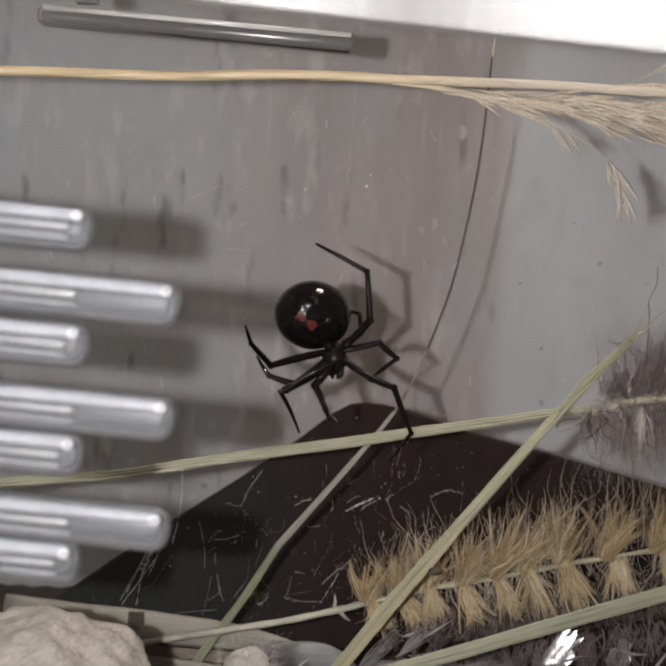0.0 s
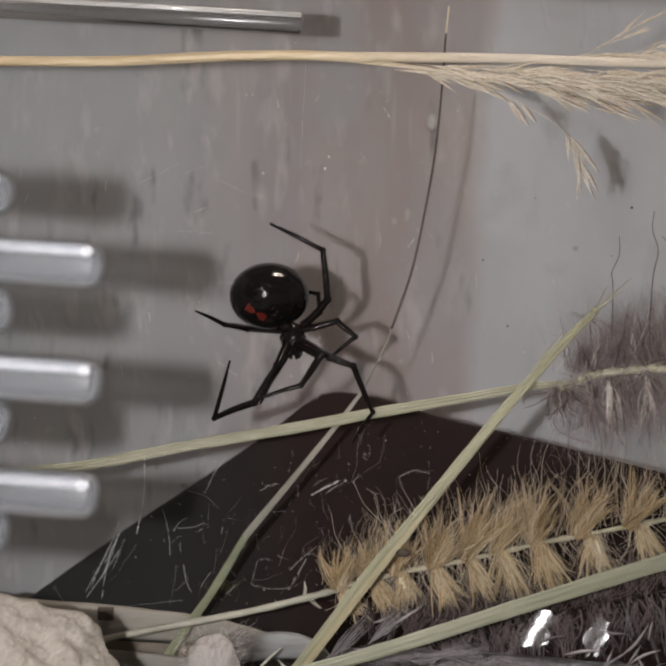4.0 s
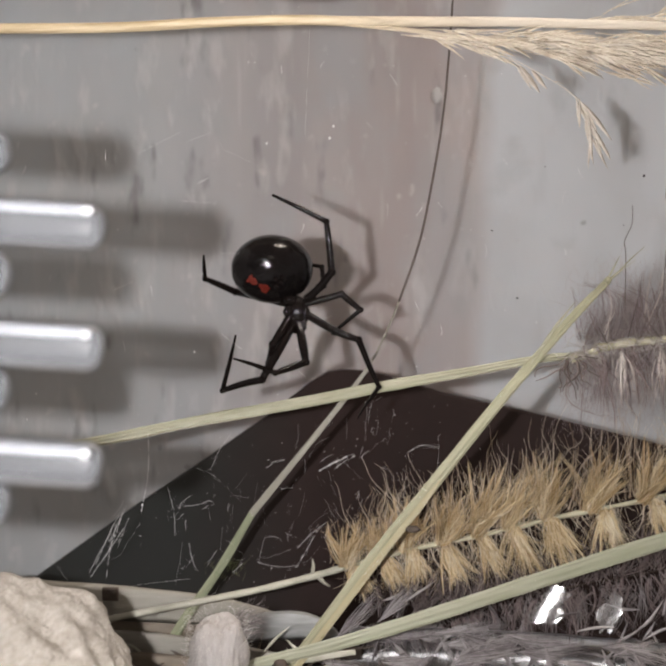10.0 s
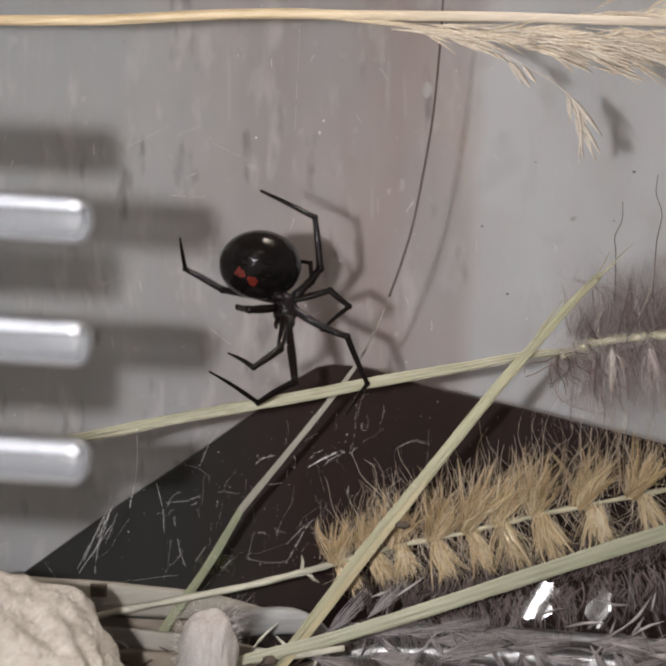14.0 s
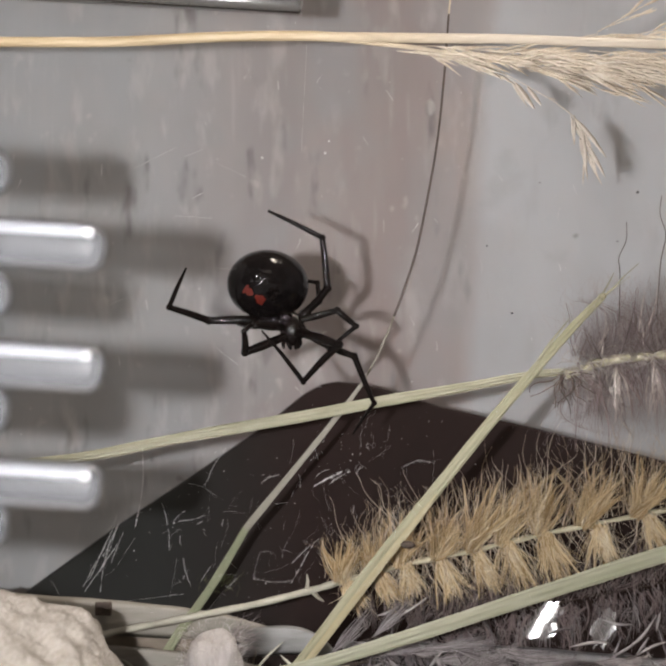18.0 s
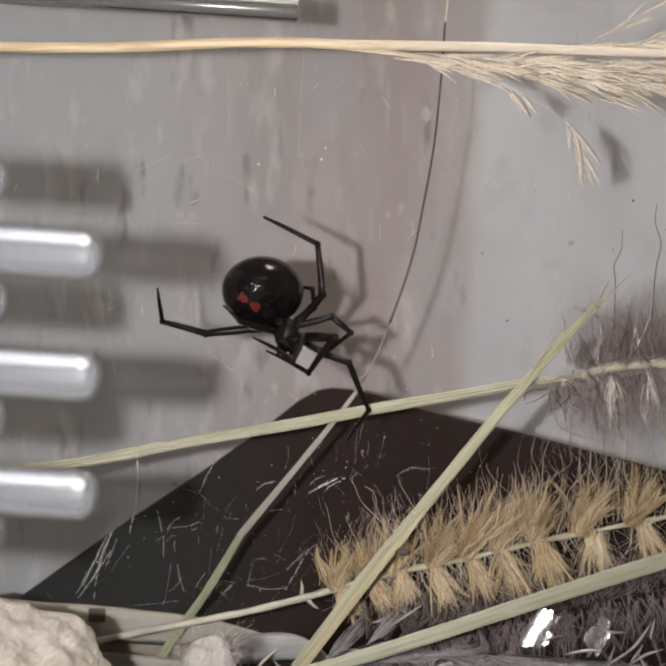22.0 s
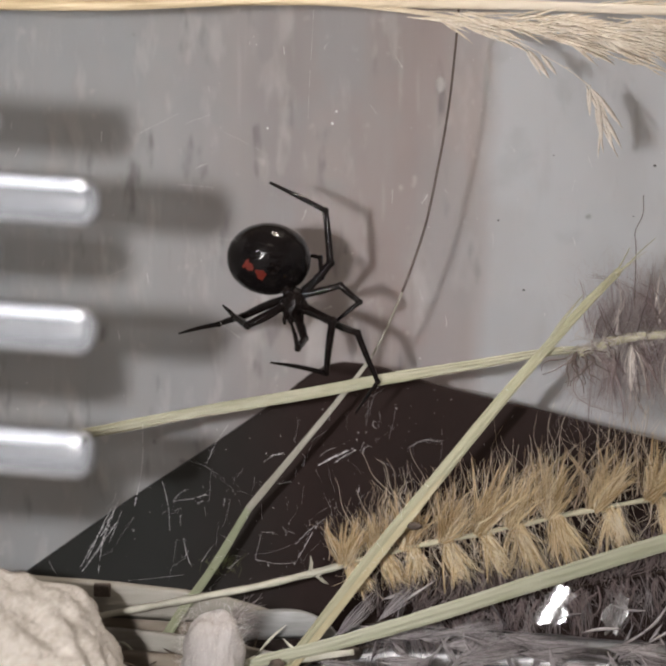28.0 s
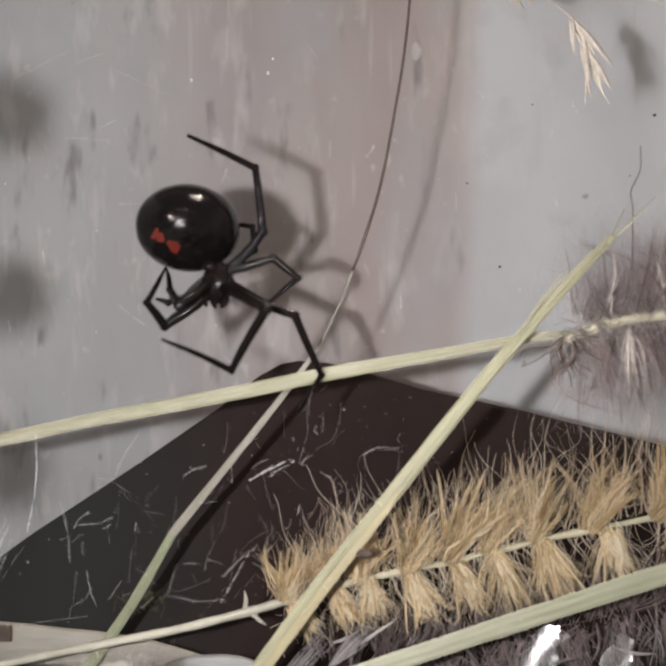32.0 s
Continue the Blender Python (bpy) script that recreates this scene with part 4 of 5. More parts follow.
BLADE_B = [(-8.6, -5, -37), (-3.1, -5, -30.1), (3.5, -5.2, -21.35), (8.1, -5.8, -15.6), (14.0, -6.0, -8.2), (18.6, -5.4, -3.0), (22.1, -4.7, 0.75), (25.2, -4.2, 3.8)]
grass_blade("yellow green grass blade leaning across the seed heads", BLADE_B, [0.48, 0.52, 0.56, 0.58, 0.52, 0.47, 0.42, 0.33], MAT_LEAN, extra=split_blade)
BLADE_C = [(-24, -7, -37), (-12.1, -7, -32.5), (-6.6, -7, -30.7), (-0.5, -6.5, -29.4), (8.1, -6, -27.0), (18.1, -5, -24.1), (30.9, -4, -20.4), (42, -3.5, -17.4), (58, -3, -13)]
grass_blade("flat green grass blade lying low across the litter", BLADE_C, [0.4, 0.5, 0.56, 0.66, 0.74, 0.8, 0.8], MAT_GREEN, thick=0.13)


def awn(t):
    c = [(2.7, 1, -4.9), (4.6, 1, -1.3), (6.5, 1, 3.3), (8.2, 1, 8.4), (9.3, 1, 13.5), (10.4, 1, 19.8), (11.1, 1, 26.5), (11.5, 1, 32.0), (11.8, 1, 35)]
    pts = spline(c, 60)
    part("awn", Shape().tube(pts[:14], [0.11 - 0.01 * i / 13 for i in range(14)], 6), MAT_WITHER, t, "pale base of the awn")
    part("awn", Shape().tube(pts[13:53], [0.135 - 0.025 * i / 39 for i in range(40)], 6), MAT_AWN, t, "long thin dark brown awn")
    part("awn", Shape().tube(pts[52:], [0.08] * 8, 6), MAT_HUSK, t, "pale end of the awn")


def shoot_tip(t):
    part("tip", blade_shape([(-8.75, 1.2, -19.0), (-3.9, 1, -13.1), (0.4, 1, -7.8), (2.9, 1, -4.5)], [0.37, 0.31, 0.25, 0.18], 24), MAT_WITHER, t, "withered grey tip", smooth=False)
    awn(t)


BLADE_D = [(-19.5, 2, -36.5), (-17.3, 2, -32.5), (-15.1, 2, -29.0), (-12.1, 1.8, -24.7), (-8.6, 1.2, -18.8)]
grass_blade("green grass blade tapering into a long dark awn", BLADE_D, [0.5, 0.5, 0.46, 0.42, 0.36], MAT_SHOOT, extra=shoot_tip)

# ---- litter ----
def lump(d, seed, amount, freq=2.2):
    return 1 + amount * noise.noise(d * freq + Vector((seed, 0, 0))) + amount * 0.4 * noise.noise(d * freq * 3 + Vector((seed, 5, 0)))


rock = Shape().ball((-26.2, -21, -30.0), (10.8, 9, 10.4), 260, 190, lambda d: lump(d, 3, 0.12) + 0.008 * noise.noise(Vector((d.x * 9, d.y * 9, d.z * 4 + d.x * 5))) + 0.004 * noise.noise(Vector((d.x * 34, d.y * 34, d.z * 14 + d.x * 20))) + 0.008 * abs(noise.noise(Vector((d.x * 60, d.y * 60, d.z * 26 + d.x * 34)))) + 0.005 * noise.noise(d * 110))
tagged(part("stone", rock, MAT_ROCK), "cream coloured weathered stone with a rough flaky face", "stone")


def squared(d):
    m = max(abs(d.x), abs(d.z))
    return 0.80 + 0.16 / max(m, 0.5) + 0.12 * noise.noise(d * 2.1 + Vector((5.3, 2, 0))) - 0.16 * max(0.0, d.z - 0.72) + 0.03 * noise.noise(d * 6) + 0.02 * noise.noise(d * 17) + 0.12 * d.x * d.z


def fibre_lump():
    rng = random.Random(8)
    t = thing("fibre_lump", "matted off-white fibre lump standing in the litter", "fibre lump")
    body = part("core", Shape().ball((-10.5, -11, -29.6), (2.65, 2.2, 4.8), 64, 48, squared), MAT_COTTON, t)
    s = Shape()
    for _ in range(1100):
        w, z = rng.uniform(0, 6.28), rng.uniform(-33, -25.0)
        b = Vector((-10.5 + 2.3 * math.cos(w), -11 + 2.1 * math.sin(w), z))
        wavy(s, b, (math.cos(w), math.sin(w) - 0.3, rng.gauss(0.3, 0.8)), rng.uniform(0.3, 1.2), 0.017, rng, 5, 3, 0.25)
    tagged(part("loose_fibre", s, MAT_PALEFUZZ, t), kind="stuff")
    s = Shape()
    for _ in range(90):
        wavy(s, (rng.uniform(-9.3, -8.2), rng.uniform(-10.5, -9), rng.uniform(-27.5, -25.5)), (rng.gauss(0.9, 0.35), rng.gauss(0, 0.3), rng.gauss(0.45, 0.4)), rng.uniform(0.8, 2.8), 0.03, rng, 5, 3, 0.1)
    wisps = Shape()
    for _ in range(26):
        wavy(wisps, (rng.uniform(-9.4, -8.0), rng.uniform(-12.5, -10.5), rng.uniform(-27.6, -25.2)), (rng.gauss(0.7, 0.6), rng.gauss(0, 0.3), rng.gauss(0.5, 0.7)), rng.uniform(0.6, 1.6), 0.022, rng, 7, 3, 0.14)
    tagged(part("silk_wisps", wisps, MAT_SILK, t, "loose white silk caught on top"), kind="stuff")
    tagged(part("dark_hairs", s, MAT_DARKFUZZ, t, "tuft of dark grey hairs"), kind="stuff")


fibre_lump()


def dry_leaf(ctrl, width, label, mat=MAT_LEAF, flat=0.16):
    return tagged(part("dry_leaf", blade_shape(ctrl, width, 28, flat), mat), label, "leaf", "dry leaves in the litter")


dry_leaf([(-38, 5, -27.2), (-27.7, 4.2, -28.3), (-20, 4, -28.9), (-12, 4, -29.6), (-6, 3.5, -30.5)], [1.2, 1.75, 1.75, 1.4, 0.8], "pale grey green dry leaf lying on the litter")
dry_leaf([(-12, 3, -32), (-8.0, 3, -30.9), (-4, 3, -30.7), (-1.6, 3, -31.4), (1, 3, -33.4)], [0.8, 1.45, 1.4, 1.1, 0.4], "pale grey curved dry leaf arching over the litter", MAT_LEAF2)
dry_leaf([(-34, 0, -31.2), (-24, 0, -31.3), (-15, 0, -32.0), (-4, 0, -33.5)], [1.0, 1.2, 1.2, 0.7], "pale straw coloured dry leaf on the litter", MAT_LEAF)
dry_leaf([(-36, 4.5, -29.6), (-26, 4.2, -30.4), (-18, 4, -31.0), (-9, 4, -31.8)], [0.9, 1.3, 1.3, 0.8], "grey brown dry leaf under a paler one", MAT_BROWNLEAF)
dry_leaf([(-30, -3, -34), (-20, -3, -33.2), (-12, -4, -33.4), (-2, -4, -34.6)], [1.2, 1.9, 1.7, 0.8], "brown curled dry leaf on the soil", MAT_BROWNLEAF)
dry_leaf([(-7.5, -5, -31.4), (-3, -5, -31.2), (1.5, -5, -30.6)], [0.2, 0.42, 0.25], "split pale straw scrap in the litter", MAT_STALK, 0.3)
dry_leaf([(-9, -6, -33.2), (-4, -6, -32.6), (0, -6, -32.8)], [0.2, 0.5, 0.2], "thin pale straw scrap on the soil", MAT_STALK, 0.3)
tagged(part("dark_fleck", Shape().box((-24.3, 3.3, -28.3), (-22.6, 3.65, -26.9)), MAT_CRUMB, None, "", False, 0.15), "dark brown square fleck stuck on a dry leaf", "fleck")
for c, r in (((-6.9, -8, -31.8), 1.1), ((-5.4, -7, -31.0), 0.7), ((1.2, -2, -31.6), 1.0), ((-20.5, -4, -31.6), 0.8)):
    tagged(part("soil_crumb", Shape().ball(c, (r, r * 0.8, r * 0.7), 14, 10, lambda d, k=c[0]: lump(d, k, 0.5, 2.0)), MAT_CRUMB), "reddish brown crumb of soil in the litter", "crumb", "soil crumbs")


def moss_clump(c, rng, size):
    s = Shape()
    for _ in range(60):
        b = Vector(c) + Vector((rng.gauss(0, size), rng.gauss(0, size * 0.6), rng.gauss(-0.6, 0.3)))
        husk(s, b, (rng.gauss(0, 0.6), rng.gauss(-0.3, 0.4), 0.8), rng.uniform(0.5, 1.2), rng.uniform(0.12, 0.25))
    s.ball((c[0], c[1], c[2] - 1.3), (size * 2, size * 1.4, 1.3), 14, 10, lambda d: lump(d, c[0], 0.3))
    tagged(part("moss", s, MAT_MOSS), "small bright green clump of moss on the soil", "moss", "moss clumps", "stuff")


for c, size in (((-2.8, -6, -33.4), 0.9), ((7.6, -6, -33.6), 1.3)):
    moss_clump(c, random.Random(int(c[0] * 10)), size)

def green_wisps():
    """Fine yellow green hairs at the foot of the green shoot."""
    rng = random.Random(44)
    s = Shape()
    for _ in range(40):
        wavy(s, (rng.gauss(-11.2, 0.9), rng.uniform(0.5, 3.5), rng.uniform(-25.6, -24.0)), (rng.gauss(0.1, 0.8), rng.gauss(0, 0.3), rng.uniform(0.1, 1)), rng.uniform(0.4, 1.6), 0.02, rng, 5, 3, 0.2)
    tagged(part("moss", s, MAT_DULLMOSS), "wispy dark yellow green moss at the foot of a blade", "moss", "moss clumps", "stuff")


green_wisps()

# A clear plastic tube under the plumes, and a crumpled clear scrap that catches the light.
tube = Shape()
for i in range(81):
    x = 1 + 57 * i / 80
    for k in range(72):
        w = 2 * math.pi * k / 72
        r = 2.7 + 0.012 * math.cos(9 * w + 0.7) + 0.09 * noise.noise(Vector((x * 0.4, 1.5 * math.cos(w), 1.5 * math.sin(w)))) + 0.03 * noise.noise(Vector((x * 1.6, 4 * math.cos(w), 4 * math.sin(w))))
        tube.v.append(Vector((x, 1.9 + 0.02 * x - 0.006 * x * x + r * math.cos(w), -33.4 + 0.004 * x + r * math.sin(w))))
tube.f = [(i * 72 + k, i * 72 + (k + 1) % 72, (i + 1) * 72 + (k + 1) % 72, (i + 1) * 72 + k) for i in range(80) for k in range(72)]
tagged(part("clear_tube", tube, MAT_TUBE), "dented clear plastic tube lying on the soil", "tube")


def film_scrap(at, tilt, size, slant, crease, folds, label):
    """A crumpled scrap of clear film that lies tilted in the litter."""
    s = Shape()
    for j in range(13):
        for i in range(13):
            u, w = i / 12 - 0.5, j / 12 - 0.5
            k = (0.75 + 0.45 * noise.noise(Vector((u * 3, w * 3, at[0])))) * max(abs(u), abs(w), 1e-6) / max(math.hypot(u, w), 1e-6)
            u2, w2 = u * k * 1.2, w * k * 1.2
            dx, dz = size[0] * u2 + slant * w2, size[1] * w2 + 0.5 * u2
            across = u2 * 3.4 - w2 * 0.5
            fold = crease * (math.sin(across * folds + 0.9) + 0.8 * noise.noise(Vector((u * 5, w * 5, 2))))
            s.v.append(Vector(at) + Vector((dx, -tilt[0] * dx + tilt[1] * dz + fold, dz)))
    for j in range(12):
        for i in range(12):
            a = j * 13 + i
            s.f.append((a, a + 1, a + 14, a + 13))
    tagged(part("film_scrap", s, MAT_FOIL), label, "film", "clear film scraps")


film_scrap((20.2, -2.6, -27.1), (0.350, 0.325), (3.4, 4.4), 2.4, 0.022, 3.0, "wide crumpled shiny plastic film scrap under a grass blade")
film_scrap((25.9, -2.4, -28.0), (0.26, 0.285), (2.4, 4.0), 1.5, 0.014, 1.5, "small smooth shiny plastic film scrap among the plumes")


def grey_spikelet(c, angle, length, width, rng):
    """A soft spikelet of many fine hairs that meet at both ends."""
    s = Shape()
    way = Vector((math.cos(angle), rng.gauss(0, 0.15), math.sin(angle)))
    up = Vector((-math.sin(angle), 0, math.cos(angle)))
    for _ in range(60):
        u, v = rng.gauss(0, 0.42), rng.uniform(-1, 0.3)
        a = Vector(c) - way * (length * rng.uniform(0.42, 0.52))
        e = Vector(c) + way * (length * rng.uniform(0.1, 0.7)) + up * (u * width * rng.uniform(0.3, 1.6))
        mid = Vector(c) + up * (u * width) + Vector((0, v * width * 0.6, 0))
        r = rng.uniform(0.018, 0.045)
        s.tube(spline([a, mid, e], 6), [r * 0.5, r, r, r * 0.8, r * 0.5, r * 0.1], 3, close=False)
    tagged(part("grey_spikelet", s, MAT_GREYHUSK), "soft grey hairy spikelet lying in the litter", "spikelet", "grey spikelets", "stuff")


def chaff_litter():
    rng = random.Random(31)
    for c, a, n, w in (((1.2, -4, -32.7), -0.35, 6.0, 1.1), ((-1.6, -4, -31.2), 0.1, 3.5, 0.6), ((1.5, -2.5, -28.2), 0.85, 5.5, 0.8), ((5.4, -2.5, -27.0), 0.75, 4.6, 0.7), ((6.5, -4.5, -32.4), -0.25, 5.2, 0.9), ((14, -4, -31.0), 0.12, 6.5, 0.9), ((20, -3.5, -30.8), 0.1, 6.0, 0.8)):
        grey_spikelet(c, a, n, w, rng)
    for _ in range(64):
        x = rng.uniform(3, 44)
        grey_spikelet((x, 1.9 + 0.02 * x - 0.006 * x * x - rng.uniform(3.0, 5.0), rng.uniform(-35.0, -31.0)), rng.choice((-1.0, 1.0, 0.1, -0.3)) + rng.gauss(0, 0.2), rng.uniform(2.5, 4.5), rng.uniform(0.25, 0.5), rng)
    for _ in range(40):
        x = rng.uniform(3, 44)
        grey_spikelet((x, 1.0 - 0.006 * x * x - rng.uniform(0, 3), rng.uniform(-31.2, -29.4)), rng.gauss(0.12, 0.3), rng.uniform(3, 6), rng.uniform(0.3, 0.75), rng)
    t = thing("chaff", "loose grey and straw coloured chaff over the litter", "chaff", kind="stuff")
    for mat, count, lo, hi in ((MAT_GREYHUSK, 40, (2, -4, -32.5), (46, 1, -26)), (MAT_STALK, 34, (-34, -6, -35), (2, 2, -31)), (MAT_BROWNLEAF, 60, (-34, -7, -36), (4, 2, -32)), (MAT_CRUMB, 50, (-34, -7, -36), (4, 2, -31.5))):
        s = Shape()
        for _ in range(count):
            u = rng.random()
            c = Vector([rng.uniform(a, b) for a, b in zip(lo, hi)])
            c.z = lo[2] + (hi[2] - lo[2]) * u * u
            a = rng.gauss(0.25, 0.55)
            w = Vector((math.cos(a), rng.gauss(0, 0.25), math.sin(a)))
            n = rng.uniform(1.6, 5.2)
            bend = Vector((0, 0, rng.gauss(0, 0.3)))
            s.tube(spline([c - w * n / 2, c + bend, c + w * n / 2], 7), [0.03, 0.09, 0.14, 0.16, 0.13, 0.08, 0.02], 5, flat=0.4)
        tagged(part("flakes", s, mat, t), kind="stuff")


chaff_litter()


# ---- the cobweb ----
def strand(s, ctrl, size, rng, rough=0.12, knots=0.5):
    """A silk thread that wavers, thins, breaks and carries knots and short side fibres."""
    radius = size * 0.55
    n = max(8, int(sum((Vector(b) - Vector(a)).length for a, b in zip(ctrl, ctrl[1:])) * 8))
    pts = spline(ctrl, n)
    seed = rng.uniform(0, 99)
    for i, p in enumerate(pts):
        p += Vector((noise.noise(Vector((i * 0.8, seed, 0))), 0, noise.noise(Vector((i * 0.8, seed, 9))))) * (0.02 + rough * 0.22)
        p += Vector((noise.noise(Vector((i * 0.21, seed, 5))), 0, noise.noise(Vector((i * 0.21, seed, 7))))) * (0.02 + rough * 0.2)
    run = []
    for i, p in enumerate(pts):
        gap = noise.noise(Vector((i * 0.33, seed, 4))) < -0.33
        if not gap:
            run.append(p)
        if (gap or i == n - 1) and run:
            if len(run) > 2:
                s.tube(run, [radius * (0.35 + 1.7 * abs(noise.noise(Vector((j * 0.6, seed, 2))))) for j in range(len(run))], 4)
            run = []
    for p in pts:
        if rng.random() < knots * 0.35:
            r = radius * rng.uniform(1.0, 2.4)
            s.ball(p, (r * rng.uniform(0.6, 1.5), r, r * rng.uniform(0.6, 1.5)), 6, 4)
        if rng.random() < knots * 0.5:
            w = rng.uniform(0, 6.28)
            wavy(s, p, (math.cos(w), rng.gauss(0, 0.3), math.sin(w)), rng.uniform(0.1, 0.4), radius * 0.45, rng, 4, 3, 0.15)


def cobweb():
    rng = random.Random(77)
    t = thing("cobweb", "tangled thin white cobweb with caught specks", "cobweb")
    # the strongest threads: start, end, radius, raggedness, knots
    main = [
        (-17.9, -10.4, -18.6, -17.7, 0.06, 0.015, 0.1),
        (-20.8, -18.6, -23.5, -23.4, 0.04, 0.06, 0.4),
        (-20.9, -18.8, -21.9, -23.9, 0.04, 0.05, 0.3),
        (-16.1, -15.4, -15.4, -20.0, 0.026, 0.12, 1.2),
        (-14.1, -20.7, -13.3, -23.4, 0.04, 0.05, 0.3),
        (-20.2, -24.7, -14.1, -24.0, 0.022, 0.02, 0.1),
        (-1.8, -13.9, 1.3, -12.3, 0.07, 0.12, 1.6),
        (-0.5, -13.7, 1.5, -12.5, 0.05, 0.15, 1.5),
        (-10.1, -10.3, -12.0, -13.7, 0.035, 0.1, 1.0),
        (-3.9, -21.1, -1.3, -18.8, 0.03, 0.1, 1.2),
        (-1.9, -19.3, -4.0, -23.0, 0.044, 0.05, 0.6),
        (-6.8, -13.5, -5.1, -12.8, 0.026, 0.3, 2.8),
        (-7.6, -22.5, -3.9, -22.8, 0.022, 0.12, 1.2),
    ]
    lines = []
    for x0, z0, x1, z1, radius, rough, knots in main:
        u, v = Vector((x0, -4, z0)), Vector((x1, -4, z1))
        lines.append(([u, u.lerp(v, 0.5) + Vector((z0 - z1, 0, x1 - x0)) * rng.uniform(-0.07, 0.07), v], radius, rough, knots))
    for k in range(30):  # shorter, thinner ones between them
        while True:
            u = Vector((rng.uniform(-17, 7), -4, rng.uniform(-24, -8.5)))
            if u.z < -8 - abs(u.x - 2) * 0.55:
                break
        w, n = rng.choice((rng.gauss(-1.9, 0.35), rng.gauss(0.5, 0.4))), rng.uniform(0.6, 2.6)
        way = Vector((math.cos(w), 0, math.sin(w)))
        lines.append(([u, u + way * (n * 0.5) + Vector((rng.gauss(0, 0.15), 0, rng.gauss(0, 0.15))), u + way * n], rng.uniform(0.014, 0.032), rng.uniform(0.04, 0.15), rng.uniform(0.3, 2)))
    lines.append(([(-2.4, -7, 26.9), (-2.6, -7, 23.0), (-2.9, -7, 17)], 0.02, 0.03, 0.05))
    for k in range(7):  # single threads in front of the wall
        u = Vector((rng.uniform(-22, 2), -9, rng.uniform(-4, 21)))
        w = rng.gauss(-0.35, 0.4)
        lines.append(([u, u + Vector((math.cos(w), 0, math.sin(w))) * rng.uniform(1.5, 5)], rng.uniform(0.016, 0.026), 0.03, 0.2))
    for ctrl, radius, rough, knots in lines:
        s = Shape()
        strand(s, ctrl, radius, rng, rough, knots)
        if s.f:
            part("thread", s, MAT_SILK, t)
    for _ in range(7):  # a bundle of fine threads that fan out from the board's edge
        b = Vector((rng.gauss(-20.3, 0.35), rng.uniform(-5, -3), rng.gauss(-17.4, 0.5)))
        way = Vector((rng.gauss(-0.42, 0.22), 0, -1)).normalized()
        n = rng.uniform(1.5, 6.5)
        s = Shape()
        strand(s, [b, b + way * (n * 0.5) + Vector((rng.gauss(0, 0.1), 0, 0)), b + way * n], rng.uniform(0.02, 0.05), rng, 0.05, 0.7)
        if s.f:
            part("thread", s, MAT_SILK, t)
    # wandering fine threads and short scraps of silk over the dark board, thinner before the wall
    s = Shape()
    for k in range(120):
        low = k < 86
        while True:
            x, z = (rng.uniform(-30, 17), rng.uniform(-25, -7)) if low else (rng.uniform(-32, 28), rng.uniform(-6, 28))
            if not low or z < -8 - abs(x - 2) * 0.55:
                break
        y, a, p = rng.uniform(-9, 0), rng.choice((1.3, 1.5, 1.8, 0.4, 2.3)), None
        c = [Vector((x, y, z))]
        for _ in range(rng.randint(2, 4) if low else 2):
            a += rng.gauss(0, 0.18)
            c.append(c[-1] + Vector((math.cos(a), 0, math.sin(a))) * (rng.uniform(0.3, 1.5) if low else rng.uniform(0.2, 0.7)))
        strand(s, c, rng.uniform(0.005, 0.012) if low else rng.uniform(0.03, 0.065), rng, 0.08 if low else 0.05, 1.0 if low else 0.1)
    tagged(part("loose_silk", s, MAT_SILK, t), kind="stuff")
    s = Shape()
    for k in range(420):
        low = k < 330
        x, z = (rng.uniform(-30, 20), rng.uniform(-25, -6)) if low else (rng.uniform(-33, 33), rng.uniform(-6, 30))
        r = rng.uniform(0.007, 0.02) if low and k % 5 else rng.uniform(0.014, 0.034)
        s.ball((x, rng.uniform(-10, 1), z), (r * rng.uniform(0.5, 2.2), r, r * rng.uniform(0.5, 2.2)), 6, 4)
    tagged(part("silk_dust", s, MAT_SILK, t), kind="stuff")
    for c, r in (((-0.8, 3, 18.8), 0.13), ((-0.4, 3, 20.0), 0.10), ((-7.2, 3, 18.3), 0.1)):
        part("knot", Shape().ball(c, (r, r, r * 1.3), 8, 6), MAT_SILK, t)
    for c, r in (((30.8, 2.4, 14.7), 0.12), ((15.4, 1.7, 9.2), 0.08), ((18.2, 3.1, 2.5), 0.1), ((20.8, 2, 15.6), 0.06), ((28.6, 2, 9.7), 0.06)):
        part("speck", Shape().ball(c, (r * 1.3, r, r), 8, 6), MAT_SPECK, t, "dark speck")


cobweb()

# ---- the spider ----
def leg_piece(pts, radii, n=8):
    return Shape().tube(spline(pts, 12), [1.07 * np.interp(i / 11, np.linspace(0, 1, len(radii)), radii) for i in range(12)], n)


